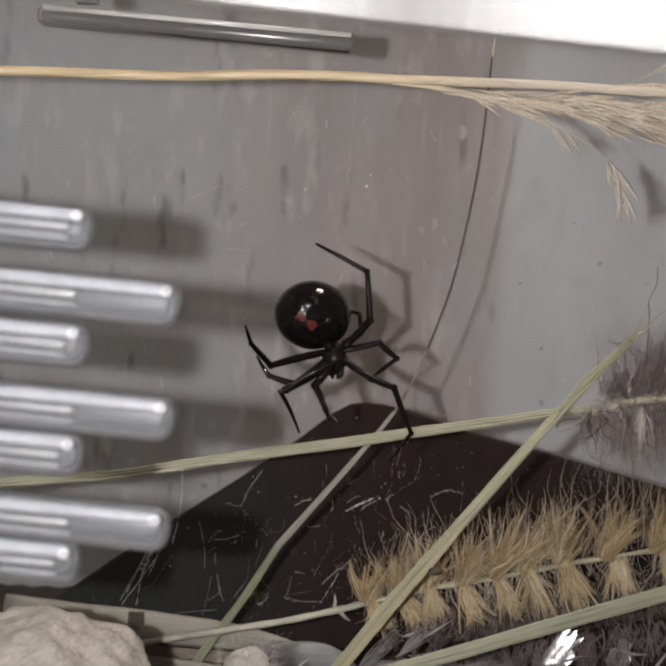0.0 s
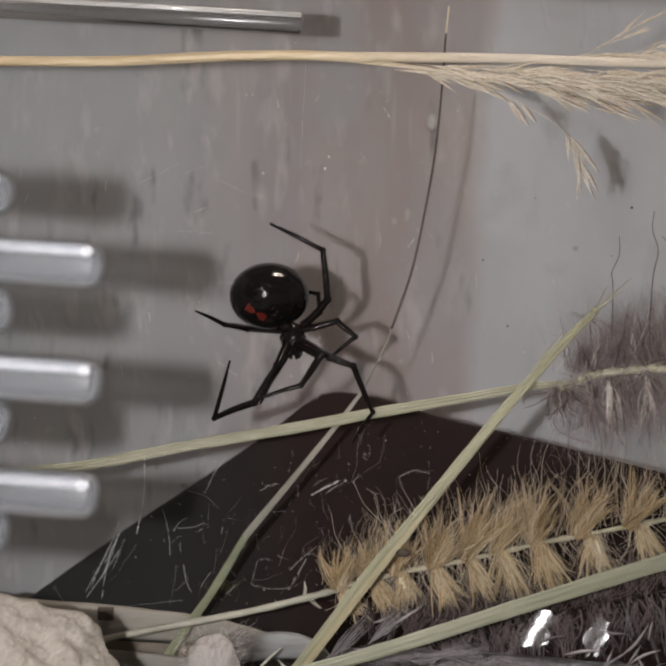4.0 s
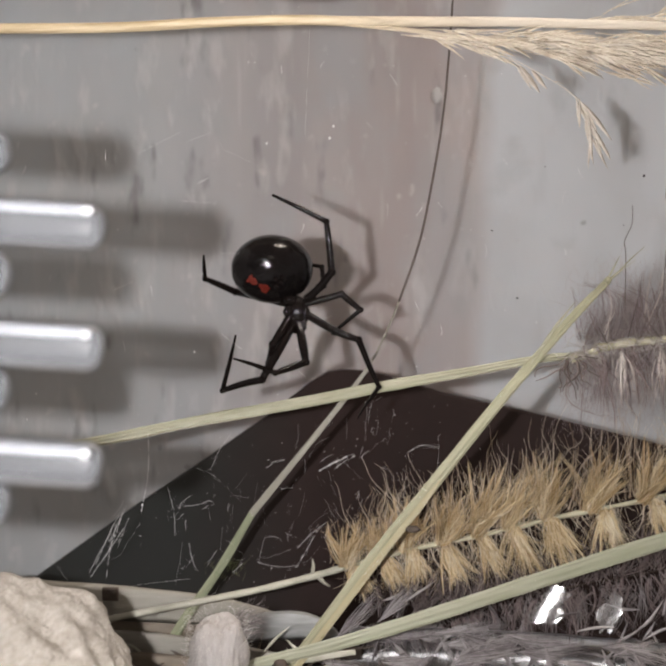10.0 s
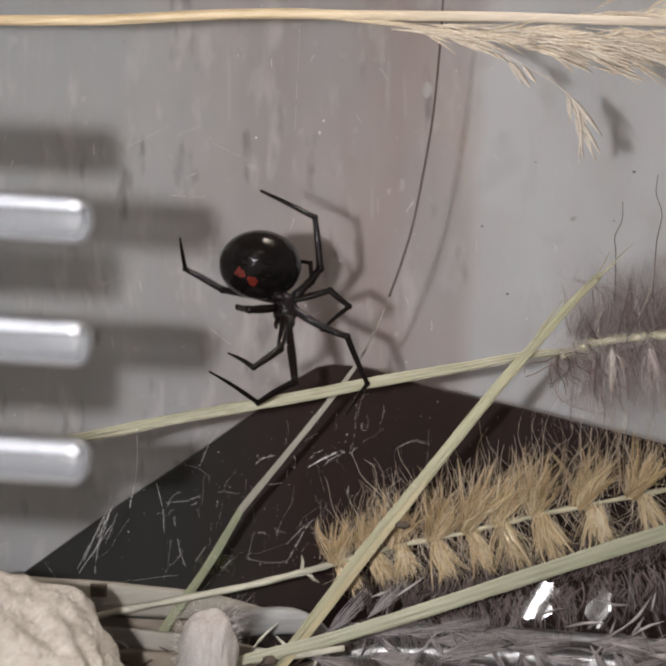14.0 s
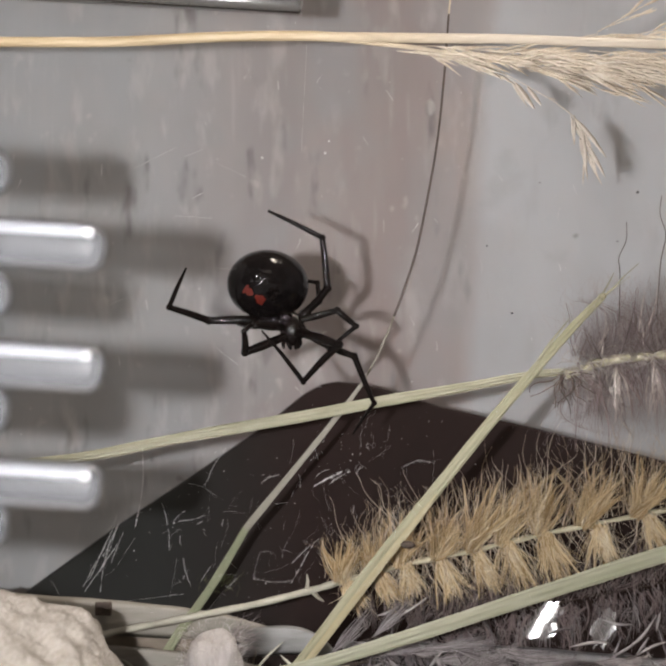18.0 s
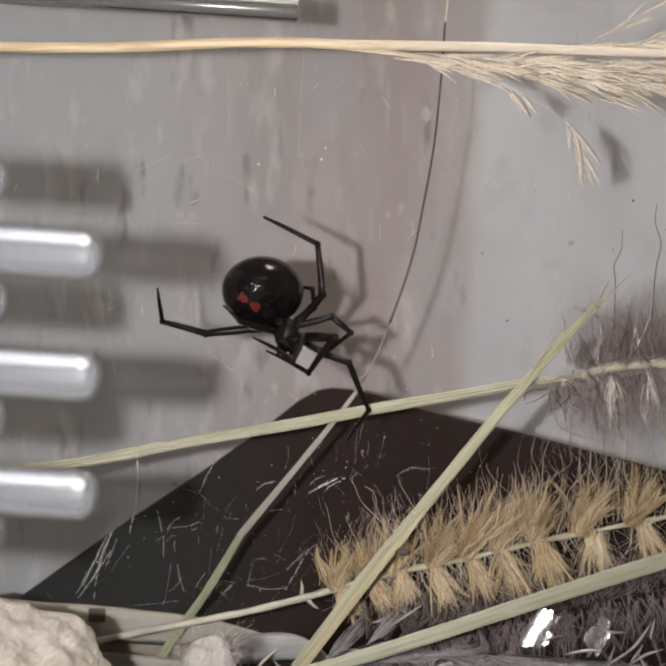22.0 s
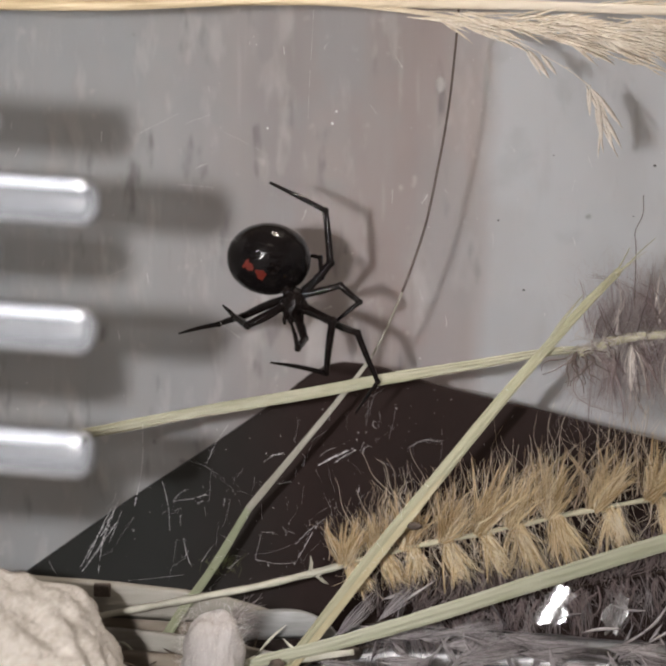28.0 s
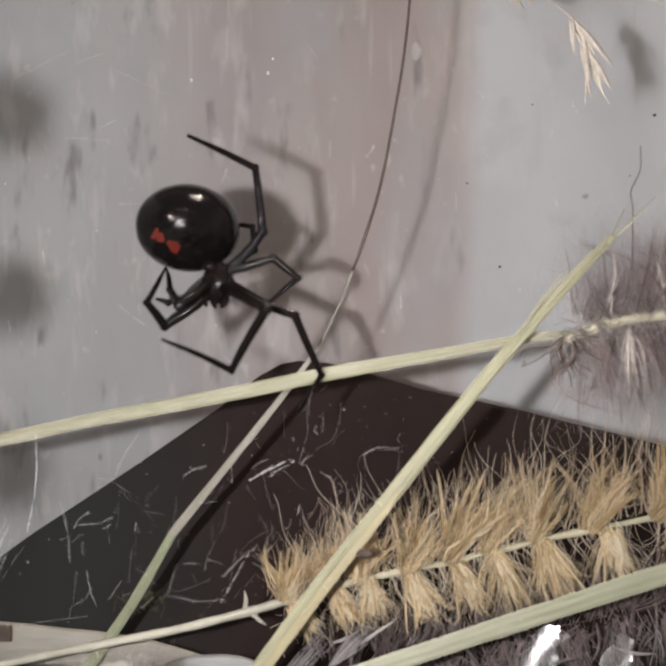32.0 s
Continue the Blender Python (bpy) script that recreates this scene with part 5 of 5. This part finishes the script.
SPIDER_ROWS = [
    (0, -5.75, -5.00, 4.96),
    (1, -5.79, -5.00, 4.73),
    (2, -5.59, -5.00, 4.95),
    (3, -5.86, -5.00, 5.04),
    (6, -5.93, -5.00, 5.05),
    (7, -6.09, -5.00, 4.94),
    (8, -6.00, -5.00, 4.90),
    (9, -5.82, -5.00, 5.03),
    (10, -6.10, -5.00, 4.94),
    (11, -6.11, -5.00, 4.82),
    (12, -6.07, -5.00, 4.93),
    (13, -6.09, -5.00, 4.89),
    (14, -6.23, -5.00, 4.84),
    (17, -6.17, -5.00, 4.84),
    (18, -6.11, -5.00, 4.86),
    (19, -6.33, -5.00, 4.92),
    (20, -6.28, -5.00, 4.85),
    (21, -6.31, -5.00, 4.84),
    (22, -6.18, -5.00, 4.90),
    (23, -6.30, -5.00, 4.78),
    (24, -6.27, -5.00, 4.85),
    (25, -6.33, -5.00, 4.85),
    (28, -6.40, -5.00, 4.72),
    (29, -6.44, -5.00, 4.79),
    (30, -6.28, -5.00, 4.93),
    (31, -6.13, -5.00, 4.90),
    (32, -6.13, -5.00, 4.85),
]
# seconds, then knee, ankle and tip in the spider's space, millimetres
LEG_P = [
    (0, -4.11, 4.12, -5.1, -5.9, 1.11, -2.9, -6.17, -2.35, -1.19),
    (1, -4.17, 3.96, -5.24, -5.14, -0.01, -4.59, -6.12, -3.65, -3.74),
    (2, -3.95, 4.32, -5.19, -5.39, 0.46, -4.75, -6.2, -3.27, -4.13),
    (3, -2.55, 6.15, -3.29, -4.5, 2.5, -2.99, -6.93, -0.33, -2.01),
    (6, -2.84, 5.81, -2.23, -4.57, 2.06, -1.86, -6.91, -0.49, -0.14),
    (7, -3.56, 5.02, -1.92, -5.55, 1.44, -1.31, -6.28, -2.04, 0.21),
    (8, -3.32, 5.32, -2.05, -6.25, 2.64, -0.89, -6.41, -0.66, 1.11),
    (9, -3.4, 5.27, -2.18, -6.13, 2.33, -1.15, -6.41, -0.94, 0.89),
    (10, -3.91, 4.54, -1.83, -6.45, 1.47, -0.7, -6.06, -1.88, 1.18),
    (11, -4.19, 4.07, -1.66, -6.8, 1.06, -0.53, -5.97, -2.26, 1.27),
    (12, -3.65, 4.91, -1.94, -7.03, 2.97, -0.52, -6.88, -0.21, 1.67),
    (13, -4.06, 4.36, -1.89, -7.57, 3.69, 0.21, -7.58, 0.61, 2.55),
    (14, -3.98, 4.51, -2.01, -7.53, 3.82, 0, -7.56, 1.01, 2.66),
    (17, -5.37, -0.71, -2.91, -8.26, -3.35, -1.56, -6.57, -5.32, 1.31),
    (18, -5.38, -0.69, -3.22, -8.61, -3.01, -2.08, -6.98, -3.92, 1.31),
    (19, -5.33, -0.7, -4.1, -9.26, -1.44, -3, -8.48, -4, -0.21),
    (20, -5.17, 2.13, -4.1, -9.2, 1.4, -3.5, -9.28, -0.95, -0.43),
    (21, -5.42, 0.08, -3.83, -9.38, -0.67, -2.87, -8.88, -3.25, -0.04),
    (22, -5.39, 1.01, -3.87, -9.32, 0.27, -2.8, -9.32, -2.27, 0.12),
    (23, -5.42, -0.09, -3.77, -8.33, -2.94, -3.03, -6.46, -5.65, -1.01),
    (24, -4.74, 3.26, -4.38, -8.02, 0.75, -4.72, -7.4, -2.39, -2.55),
    (25, -4.95, 1.74, -5.52, -8.44, -0.22, -6.6, -8.26, -2.93, -3.85),
    (28, -2.88, 5.6, -5.04, -4.72, 1.97, -5.78, -8.05, 0.2, -6.64),
    (29, -2.59, 5.9, -4.89, -3.91, 2, -5.38, -7.57, 1.24, -6.39),
    (30, -2.67, 5.84, -4.83, -3.83, 1.94, -5.59, -7.47, 1.05, -6.55),
    (31, -2.64, 6.05, -3.84, -3.87, 2.14, -4.4, -7.5, 1.25, -5.41),
    (32, -1.45, 6.67, -4.75, -2.07, 2.61, -5.29, -2.08, -1.25, -5.21),
]
# seconds, then knee, ankle and tip in the spider's space, millimetres
LEG_Q = [
    (0, -1.4, -0.86, -6.57, -3.88, -1.03, -5.82, -5.09, -1.09, -4.05),
    (1, -1.92, -0.92, -5.78, -3.98, -1.02, -4.2, -2.74, -0.91, -2.44),
    (2, 1.02, -3.72, -6.54, 0.14, -2.18, -8.44, -0.56, -0.84, -9.97),
    (3, 0.98, -3.7, -6.55, 0.05, -2.16, -8.43, -0.69, -0.82, -9.94),
    (6, 1.16, -4.1, -6.08, 0.2, -2.75, -8.08, -0.54, -2.47, -10.08),
    (7, 1.03, -3.07, -7.16, -0.59, -2.61, -9.15, -2.27, -1.64, -10.07),
    (8, 0.07, -3.21, -6.63, -0.4, -3.36, -9.18, -2.26, -2.77, -10.09),
    (9, 0.18, -0.76, -7.76, -0.88, 0.79, -9.55, -2.47, 2.22, -9.82),
    (10, 0.28, -3.09, -6.86, -0.27, -1.14, -8.5, -1, 0.24, -9.97),
    (11, 1.02, -4.08, -6.05, 0.26, -1.67, -6.68, -0.18, 0.4, -7.04),
    (12, 0.98, -4.5, -5.16, 0.44, -2.03, -5.76, -0.02, 0.06, -5.98),
    (13, -0.23, -4.14, -4.73, -1.77, -2.05, -4.83, -2.29, 0.03, -4.77),
    (14, -0.67, -3.96, -4.07, -1.87, -1.67, -3.83, -2.28, 0.43, -3.59),
    (17, -1.01, -3.62, -4.51, -2.39, -1.42, -4.43, -3.71, 0.28, -4.31),
    (18, -0.78, -3.88, -3.66, -1.78, -1.48, -3.75, -2.77, 0.42, -3.61),
    (19, -2.07, -2.11, -4.36, -3.5, 0.06, -4.56, -4.34, 2.04, -4.56),
    (20, -1.04, -3.52, -2.83, -1.65, -1.01, -2.5, -2.36, 0.99, -2.17),
    (21, -0.84, -3.83, -3.53, -2.03, -1.6, -2.91, -3.39, -0.09, -2.2),
    (22, -1.79, -2.45, -2.7, -2.81, -0.22, -1.85, -3.75, 1.63, -1.26),
    (23, -1.52, -2.95, -2.82, -3.9, -2.6, -1.84, -5.78, -2.94, -0.84),
    (24, -1.66, -2.93, -4.18, -3.05, -0.77, -3.78, -4.25, 0.9, -3.15),
    (25, -0.84, -3.36, -5.54, -2.02, -1.06, -5.8, -2.93, 0.88, -5.99),
    (28, -1.76, -1.47, -5.89, -3.15, 0.58, -5.1, -4.34, 2.06, -4.08),
    (29, -0.71, -3.51, -5.46, -2.17, -1.46, -4.84, -3.06, 0.45, -4.39),
    (30, -0.91, -3.06, -5.86, -2.44, -1.09, -5.11, -3.54, 0.49, -4.15),
    (31, 0.44, -4.13, -5.62, -1.18, -2.11, -5.35, -2.83, -1.14, -4.38),
    (32, 0.01, -3.86, -5.76, -1.01, -1.79, -4.55, -1.51, -0.38, -3.01),
]
# seconds, then knee, ankle and tip in the spider's space, millimetres
LEG_S = [
    (0, -1.99, -5.44, -6.76, -2.78, -0.44, -7.36, -0.68, -5.05, -10.64),
    (1, -3.06, -4.41, -6.21, -2.97, 0.6, -7.16, -0.72, -3.52, -10.96),
    (2, 0.72, -1.6, -10.87, -3.07, 1.61, -12.06, -3.95, 1.65, -6.09),
    (3, -1.21, -1.72, -9.99, -5.27, 0.93, -11.56, -3.67, -0.92, -6.04),
    (6, -0.64, -4.55, -9.17, -4.69, -2.37, -11.37, -3.04, -4.56, -5.99),
    (7, -1.62, -1.56, -9.72, -5.4, 1.43, -11.4, -3.5, -0.23, -5.91),
    (8, -0.82, -3.38, -9.75, -4.96, -0.89, -11.39, -3.2, -3.04, -6.04),
    (9, -0.64, -4.32, -9.33, -5.26, -2.57, -10.58, -2.8, -5.58, -5.96),
    (10, -0.73, -2.86, -10.01, -4.67, 0.16, -11.18, -3.1, -2.65, -6.07),
    (11, -0.24, -3.09, -10.18, -4.22, -0.13, -11.37, -3.06, -2.32, -5.86),
    (12, 1.64, -2.52, -10.9, -2.58, 0.15, -11.97, -3.82, -3.69, -7.48),
    (13, 3.2, -3.59, -10.56, -0.32, -0.57, -12.67, -4.11, -4.09, -9.54),
    (14, 3.35, -3.77, -10.46, -0.18, -0.75, -12.57, -4.14, -4.16, -9.53),
    (17, 6.31, -6.58, -4.41, 4.76, -3.88, -8.45, 1.52, -8.23, -5.8),
    (18, 6.56, -6.3, -5.38, 3.41, -4.04, -8.7, -0.03, -6.26, -4.25),
    (19, 6.05, -6.09, -7, 2.05, -5.34, -10.07, -2.99, -7.88, -7.94),
    (20, 6.42, -6.51, -4.49, 4.71, -4.87, -9.01, -0.82, -7.23, -8.51),
    (21, 6.5, -5.98, -6.55, 2.86, -3.99, -9.51, -2.48, -6.41, -8.06),
    (22, 6.65, -6.34, -4.25, 4.35, -3.05, -7.39, 0.91, -7.58, -5.38),
    (23, 6.47, -6.46, -4.74, 4.2, -4.84, -9.01, -0.69, -7.59, -6.78),
    (24, 5.95, -6.61, -5.85, 4.63, -4.48, -10.29, 2.17, -9.08, -7.25),
    (25, 5.94, -6.38, -6.53, 4.6, -3.44, -10.47, -1.04, -5.31, -11.56),
    (28, 5.82, -6.76, -5.49, 5.28, -4.37, -9.96, 0.89, -8.38, -8.9),
    (29, 6.02, -6.61, -5.69, 5.32, -4.09, -10.08, 1.19, -8.36, -8.99),
    (30, 6.32, -6.28, -6.12, 5.3, -3.75, -10.44, 1.2, -8, -9.22),
    (31, 6.31, -6.24, -6.27, 4.3, -4.12, -10.46, 0.25, -8.31, -8.88),
    (32, 6.36, -6.21, -6.22, 3.78, -4.72, -10.35, -0.1, -8.84, -8.23),
]
# seconds, then knee, ankle and tip in the spider's space, millimetres
LEG_T = [
    (0, 0.55, -4.76, -6.32, 1.64, -7.19, -8.25, 2.08, -3.66, -10.06),
    (1, 0.98, -4.5, -7.05, 1.89, -7.39, -8.34, 2.16, -3.68, -9.82),
    (2, 3.93, -5.17, -3.61, 3.9, -5.76, -6.85, 1.36, -2.68, -6.65),
    (3, 4.99, -4.7, -4.41, 3.72, -6.52, -6.84, -0.12, -6.97, -7.84),
    (6, 4.39, -3.53, -7.66, 2.65, -4.28, -10.35, -0.75, -3.27, -12.2),
    (7, 2.32, -3.1, -8.54, -0.02, -4.88, -10, -3.67, -3.39, -9.3),
    (8, 1.77, -2.92, -8.6, -0.96, -3.96, -10.11, -4.08, -1.45, -10.04),
    (9, 2.01, -1, -9.12, -0.55, -3.07, -9.19, -4.39, -2.25, -8.42),
    (10, 3.22, -3.09, -8.44, 0.6, -4.88, -9.32, -3.08, -3.89, -8.11),
    (11, 0.72, -1.15, -8.85, -1.89, -1.55, -10.81, -5.47, -0.82, -12.44),
    (12, 1.45, -2.54, -8.72, 0.02, -4.72, -10.73, -2.78, -1.86, -10.85),
    (13, 2.09, -4.44, -7.42, 0.12, -6.42, -9.17, -2.25, -3.36, -8.14),
    (14, 2.04, -4.34, -7.54, -0.1, -6.33, -9.05, -2.56, -3.38, -7.94),
    (17, 0.52, -3.24, -8.04, -2.48, -4.54, -8.44, -4.03, -1.8, -5.98),
    (18, -1.93, -2.04, -6.14, -1.75, -4.72, -4.24, -0.81, -1.03, -3.03),
    (19, 1.45, -4.76, -6.85, -1.27, -6.6, -7.17, -4.09, -4.07, -5.91),
    (20, 3.56, -4.99, -6.21, 0.6, -6.38, -6.56, -1.19, -4.46, -3.54),
    (21, 3.46, -5.02, -6.2, 1.32, -7.45, -6.82, -1.53, -7.74, -4.03),
    (22, 3.8, -5.29, -4.26, 3.14, -7.93, -6.1, -0.26, -6.9, -4.27),
    (23, 1.66, -3.76, -8.04, -0.32, -5.52, -6.08, -0.98, -2.47, -3.59),
    (24, 2.53, -4.85, -6.84, 1.38, -7.92, -7.12, 0.79, -4.5, -5.13),
    (25, 2.52, -4.78, -6.96, 0.18, -6.6, -8.4, -2.52, -3.9, -7.19),
    (28, 3.4, -4.61, -6.98, 2.99, -7.78, -7.77, 2.27, -4.45, -5.68),
    (29, 3.03, -4.23, -7.58, 3.22, -7.34, -8.65, 1.95, -4.99, -5.67),
    (30, 3.27, -4.19, -7.56, 3.27, -7.21, -8.87, 2.23, -4.8, -5.86),
    (31, 1.78, -4.9, -6.72, -0.62, -7.14, -6.9, -2.83, -5.16, -4.22),
    (32, -1.47, -1.52, -7.17, -2.12, -4.35, -5.61, -1.38, -1.47, -2.94),
]
LEGS = {'P': ((1.9, 0.3, -3.3), (7.35, 4.14, 3.87), LEG_P), 'Q': ((1.9, -0.5, -3.8), (4.32, 2.6, 2.15), LEG_Q), 'S': ((2.5, -0.9, -4.3), (6.85, 5.1, 6.04), LEG_S), 'T': ((2.3, -0.8, -4.4), (4.73, 3.29, 4.0), LEG_T)}

SPIDER_AT = SPIDER_ROWS[0][1:]
spider = thing("spider", "glossy black widow spider with a red hourglass mark", "spider", at=SPIDER_AT)


def build_body():
    def swell(d):
        k = 1 + 0.05 * max(0.0, d.z) - 0.03 * max(0.0, -d.x)
        if d.y < 0:  # folds and dimples of the underside
            x, z = d.x * 3.8, d.z * 3.12
            r1, r2 = math.hypot(x + 0.75, z - 0.45), math.hypot(x - 0.7, z + 1.0)
            k += 0.016 * math.sin(10.5 * r1 + 1.5 * noise.noise(d * 6)) * math.exp(-(r1 / 0.8) ** 2)
            k += 0.013 * math.sin(9.0 * r2 + 2 * noise.noise(d * 7)) * math.exp(-(r2 / 0.8) ** 2)
            k += 0.004 * noise.noise(d * 9)
        return k

    def skew(s):
        for v in s.v:
            v.y += 0.13 * v.x - 0.13 * v.z
        return s

    ab = part("abdomen", skew(Shape().ball((0, 0, 0), (3.8, 3.6, 3.12), 120, 90, swell)), MAT_BLACK, spider)
    # the hourglass: two red triangles point to point, set on the skin
    for sign in (-1, 1):
        s = Shape()
        rows = 6
        for i in range(rows + 1):
            u = i / rows
            half = (0.12 + 0.54 * u) * (1 - 0.4 * u * u * u) * (0.92 + 0.7 * noise.noise(Vector((u * 5, sign * 3, 1))))
            for k in range(5):
                w = (k / 4 - 0.5) * 2 * half
                a = Vector((0.46, 0, -0.36)).normalized() * (sign * (0.05 + 0.95 * u + (0.12 * noise.noise(Vector((k, 7 * sign, 2))) if i == rows else 0)))
                b = Vector((0.36, 0, 0.46)).normalized() * w
                p = Vector((-1.0 + 0.06 * sign, 0, -1.16)) + a + b
                k2 = 1 - (p.x / 3.82) ** 2 - (p.z / 3.12) ** 2
                s.v.append(Vector((p.x, -3.6 * math.sqrt(max(k2, 0.02)) - 0.06, p.z)))
        for i in range(rows):
            for k in range(4):
                a = i * 5 + k
                s.f.append((a, a + 1, a + 6, a + 5))
        part("hourglass", skew(s), MAT_RED, ab, "orange red hourglass half")
    s = Shape()
    for dx, dz, r in ((0.3, 0.05, 0.34), (-0.15, 0.3, 0.3), (0.0, -0.3, 0.34), (0.45, 0.45, 0.22), (-0.4, -0.1, 0.22)):
        s.tube([(0.65 + dx, -2.95, -1.0 + dz), (0.72 + dx * 1.1, -3.35, -1.06 + dz * 1.1), (0.78 + dx * 1.15, -3.55, -1.12 + dz * 1.15)], [r, r * 0.85, r * 0.3], 10)
        s.ball((0.65 + dx, -3.0, -1.0 + dz), (r * 1.25, r, r * 1.1), 10, 8)
    part("spinnerets", s, MAT_LEG, ab)
    part("pedicel", Shape().tube([(1.4, -0.8, -2.4), (2.1, -0.9, -3.2)], [0.6, 0.5], 10), MAT_LEG, spider)
    part("cephalothorax", Shape().ball((2.3, -0.5, -3.9), (1.15, 0.95, 1.5), 24, 16, lambda d: 1 + 0.12 * max(0, -d.z)), MAT_LEG, spider)
    for side in (-0.35, 0.35):
        part("chelicera", Shape().tube([(2.35 + side, -0.8, -4.9), (2.4 + side, -1.0, -5.5), (2.4 + side * 0.6, -1.1, -5.9)], [0.32, 0.28, 0.1], 8), MAT_LEG, spider)
        part("pedipalp", leg_piece([(2.35 + side * 1.6, -1.0, -4.7), (2.3 + side * 2.2, -1.4, -5.3), (2.2 + side * 1.8, -1.5, -5.8)], [0.2, 0.2, 0.12]), MAT_LEG, spider)
    for a in range(6):
        w = a * 1.05
        part("coxa", Shape().ball((2.3 + 0.85 * math.cos(w), -0.75, -3.9 + 1.1 * math.sin(w)), (0.42, 0.4, 0.42), 10, 8), MAT_LEG, spider)
    return ab


def still_leg(points, radii):
    """A leg that keeps its stance: femur, tibia and tarsus between the given joints."""
    for i in range(len(points) - 1):
        a, b = Vector(points[i]), Vector(points[i + 1])
        bow = (b - a).cross(Vector((0, 1, 0))) * -0.008
        s = leg_piece([a, (a + b) / 2 + bow, b], radii[i])
        s.ball(b, (radii[i][-1] * 1.32,) * 3, 8, 6) if i < len(points) - 2 else None
        part(("femur", "tibia", "metatarsus", "tarsus")[i], s, MAT_LEG, spider)


abdomen = build_body()
still_leg([(2.7, 0.4, -3.2), (4.4, 0.6, -1.6), (5.55, 0.1, -0.2), (5.08, -0.3, 4.45), (0.05, -0.2, 6.95)], [[0.36, 0.4, 0.33], [0.36, 0.36, 0.32], [0.32, 0.3, 0.25], [0.25, 0.22, 0.13]])
still_leg([(3.0, 1.2, -2.6), (4.75, 1.5, -1.4), (4.6, 1.9, 0.4), (3.0, 2.4, 0.7)], [[0.3, 0.3, 0.26], [0.24, 0.22, 0.2], [0.2, 0.18, 0.14]])
still_leg([(2.9, -0.6, -3.2), (6.45, -1.1, -2.3), (8.2, -1.0, -3.75), (5.5, -0.4, -6.0)], [[0.3, 0.33, 0.27], [0.3, 0.29, 0.23], [0.22, 0.18, 0.1]])
still_leg([(3.0, -0.8, -4.0), (5.9, -1.6, -5.7), (8.0, -1.5, -6.5), (9.85, -0.6, -10.85), (7.9, 0.2, -13.8)], [[0.34, 0.38, 0.32], [0.34, 0.33, 0.28], [0.3, 0.27, 0.21], [0.19, 0.15, 0.07]])

MOVING = []
for key, (hip, lengths, rows) in LEGS.items():
    for name, length, radii in zip(("femur", "tibia", "tarsus"), lengths, ([0.3, 0.38, 0.4, 0.31], [0.32, 0.31, 0.28, 0.23], [0.22, 0.2, 0.16, 0.08])):
        s = leg_piece([(0, 0, 0), (length * 0.5, 0, 0.02 * length), (length, 0, 0)], radii)
        s.ball((length, 0, 0), (radii[-1] * 1.3,) * 3, 8, 6)
        MOVING.append((part(name, s, MAT_LEG, spider), key, len(MOVING) % 3))

# ---- what moves ----
torch = thing("phone_torch", "small round lit torch of the filming phone", "torch")


def torch_parts():
    lens = bpy.data.materials.new("torch_light")
    lens.use_nodes = True
    b = lens.node_tree.nodes["Principled BSDF"]
    b.inputs["Emission Color"].default_value, b.inputs["Emission Strength"].default_value = (1.0, 0.965, 0.962, 1), TORCH_GLOW
    disc = Shape().tube([(0, 0, 0), (0, 0.25, 0)], 1.15, 24, side=(0, 0, 1))
    part("lens", disc, lens, torch, "lit round lens")
    part("bezel", Shape().tube([(0, -0.9, 0), (0, -0.3, 0)], 1.7, 24, side=(0, 0, 1)), MAT_BLACK, torch, "black bezel")


torch_parts()


def joints(key):
    """Hip, knee, ankle and tip of a moving leg, every half second."""
    hip, lengths, rows = LEGS[key]
    times = [r[0] for r in rows]
    out = []
    for i in range(65):
        t = i / 2
        p = [np.interp(t, times, [r[k] for r in rows]) for k in range(1, 10)]
        chain = [Vector(hip)]
        for k in range(3):
            way = Vector(p[3 * k:3 * k + 3]) - chain[-1]
            chain.append(chain[-1] + way.normalized() * lengths[k])
        out.append((t, chain))
    return out


def motions():
    walk(torch, [(t, pose(x - 0.0105, y - 0.001, z + 0.0005, 22)) for t, x, y, z, *turn in PATH])
    walk(spider, [(t, pose(x * MM, y * MM, z * MM)) for t, x, y, z in SPIDER_ROWS])
    # the abdomen tips up and down a little
    walk(abdomen, [(t, pose(0, 0, 0, a, 0, b)) for t, a, b in ((0, -12, 9), (1, -10, 8), (2, 0, 3), (3, 6, 0), (6, 9, 0), (9, 7, 0), (13, 1, 0), (19, -3, 0), (23, -1, 0), (28, -1, 0), (30, 0, 0), (32, 1, 0))])
    for ob, key, k in MOVING:
        rows, turn, last = [], None, None
        for t, chain in joints(key):
            way = (chain[k + 1] - chain[k]).normalized()
            turn = Vector((1, 0, 0)).rotation_difference(way) if turn is None else last.rotation_difference(way) @ turn
            last = way
            rows.append((t, Matrix.Translation(chain[k] * MM) @ turn.to_matrix().to_4x4()))
        walk(ob, rows)


motions()
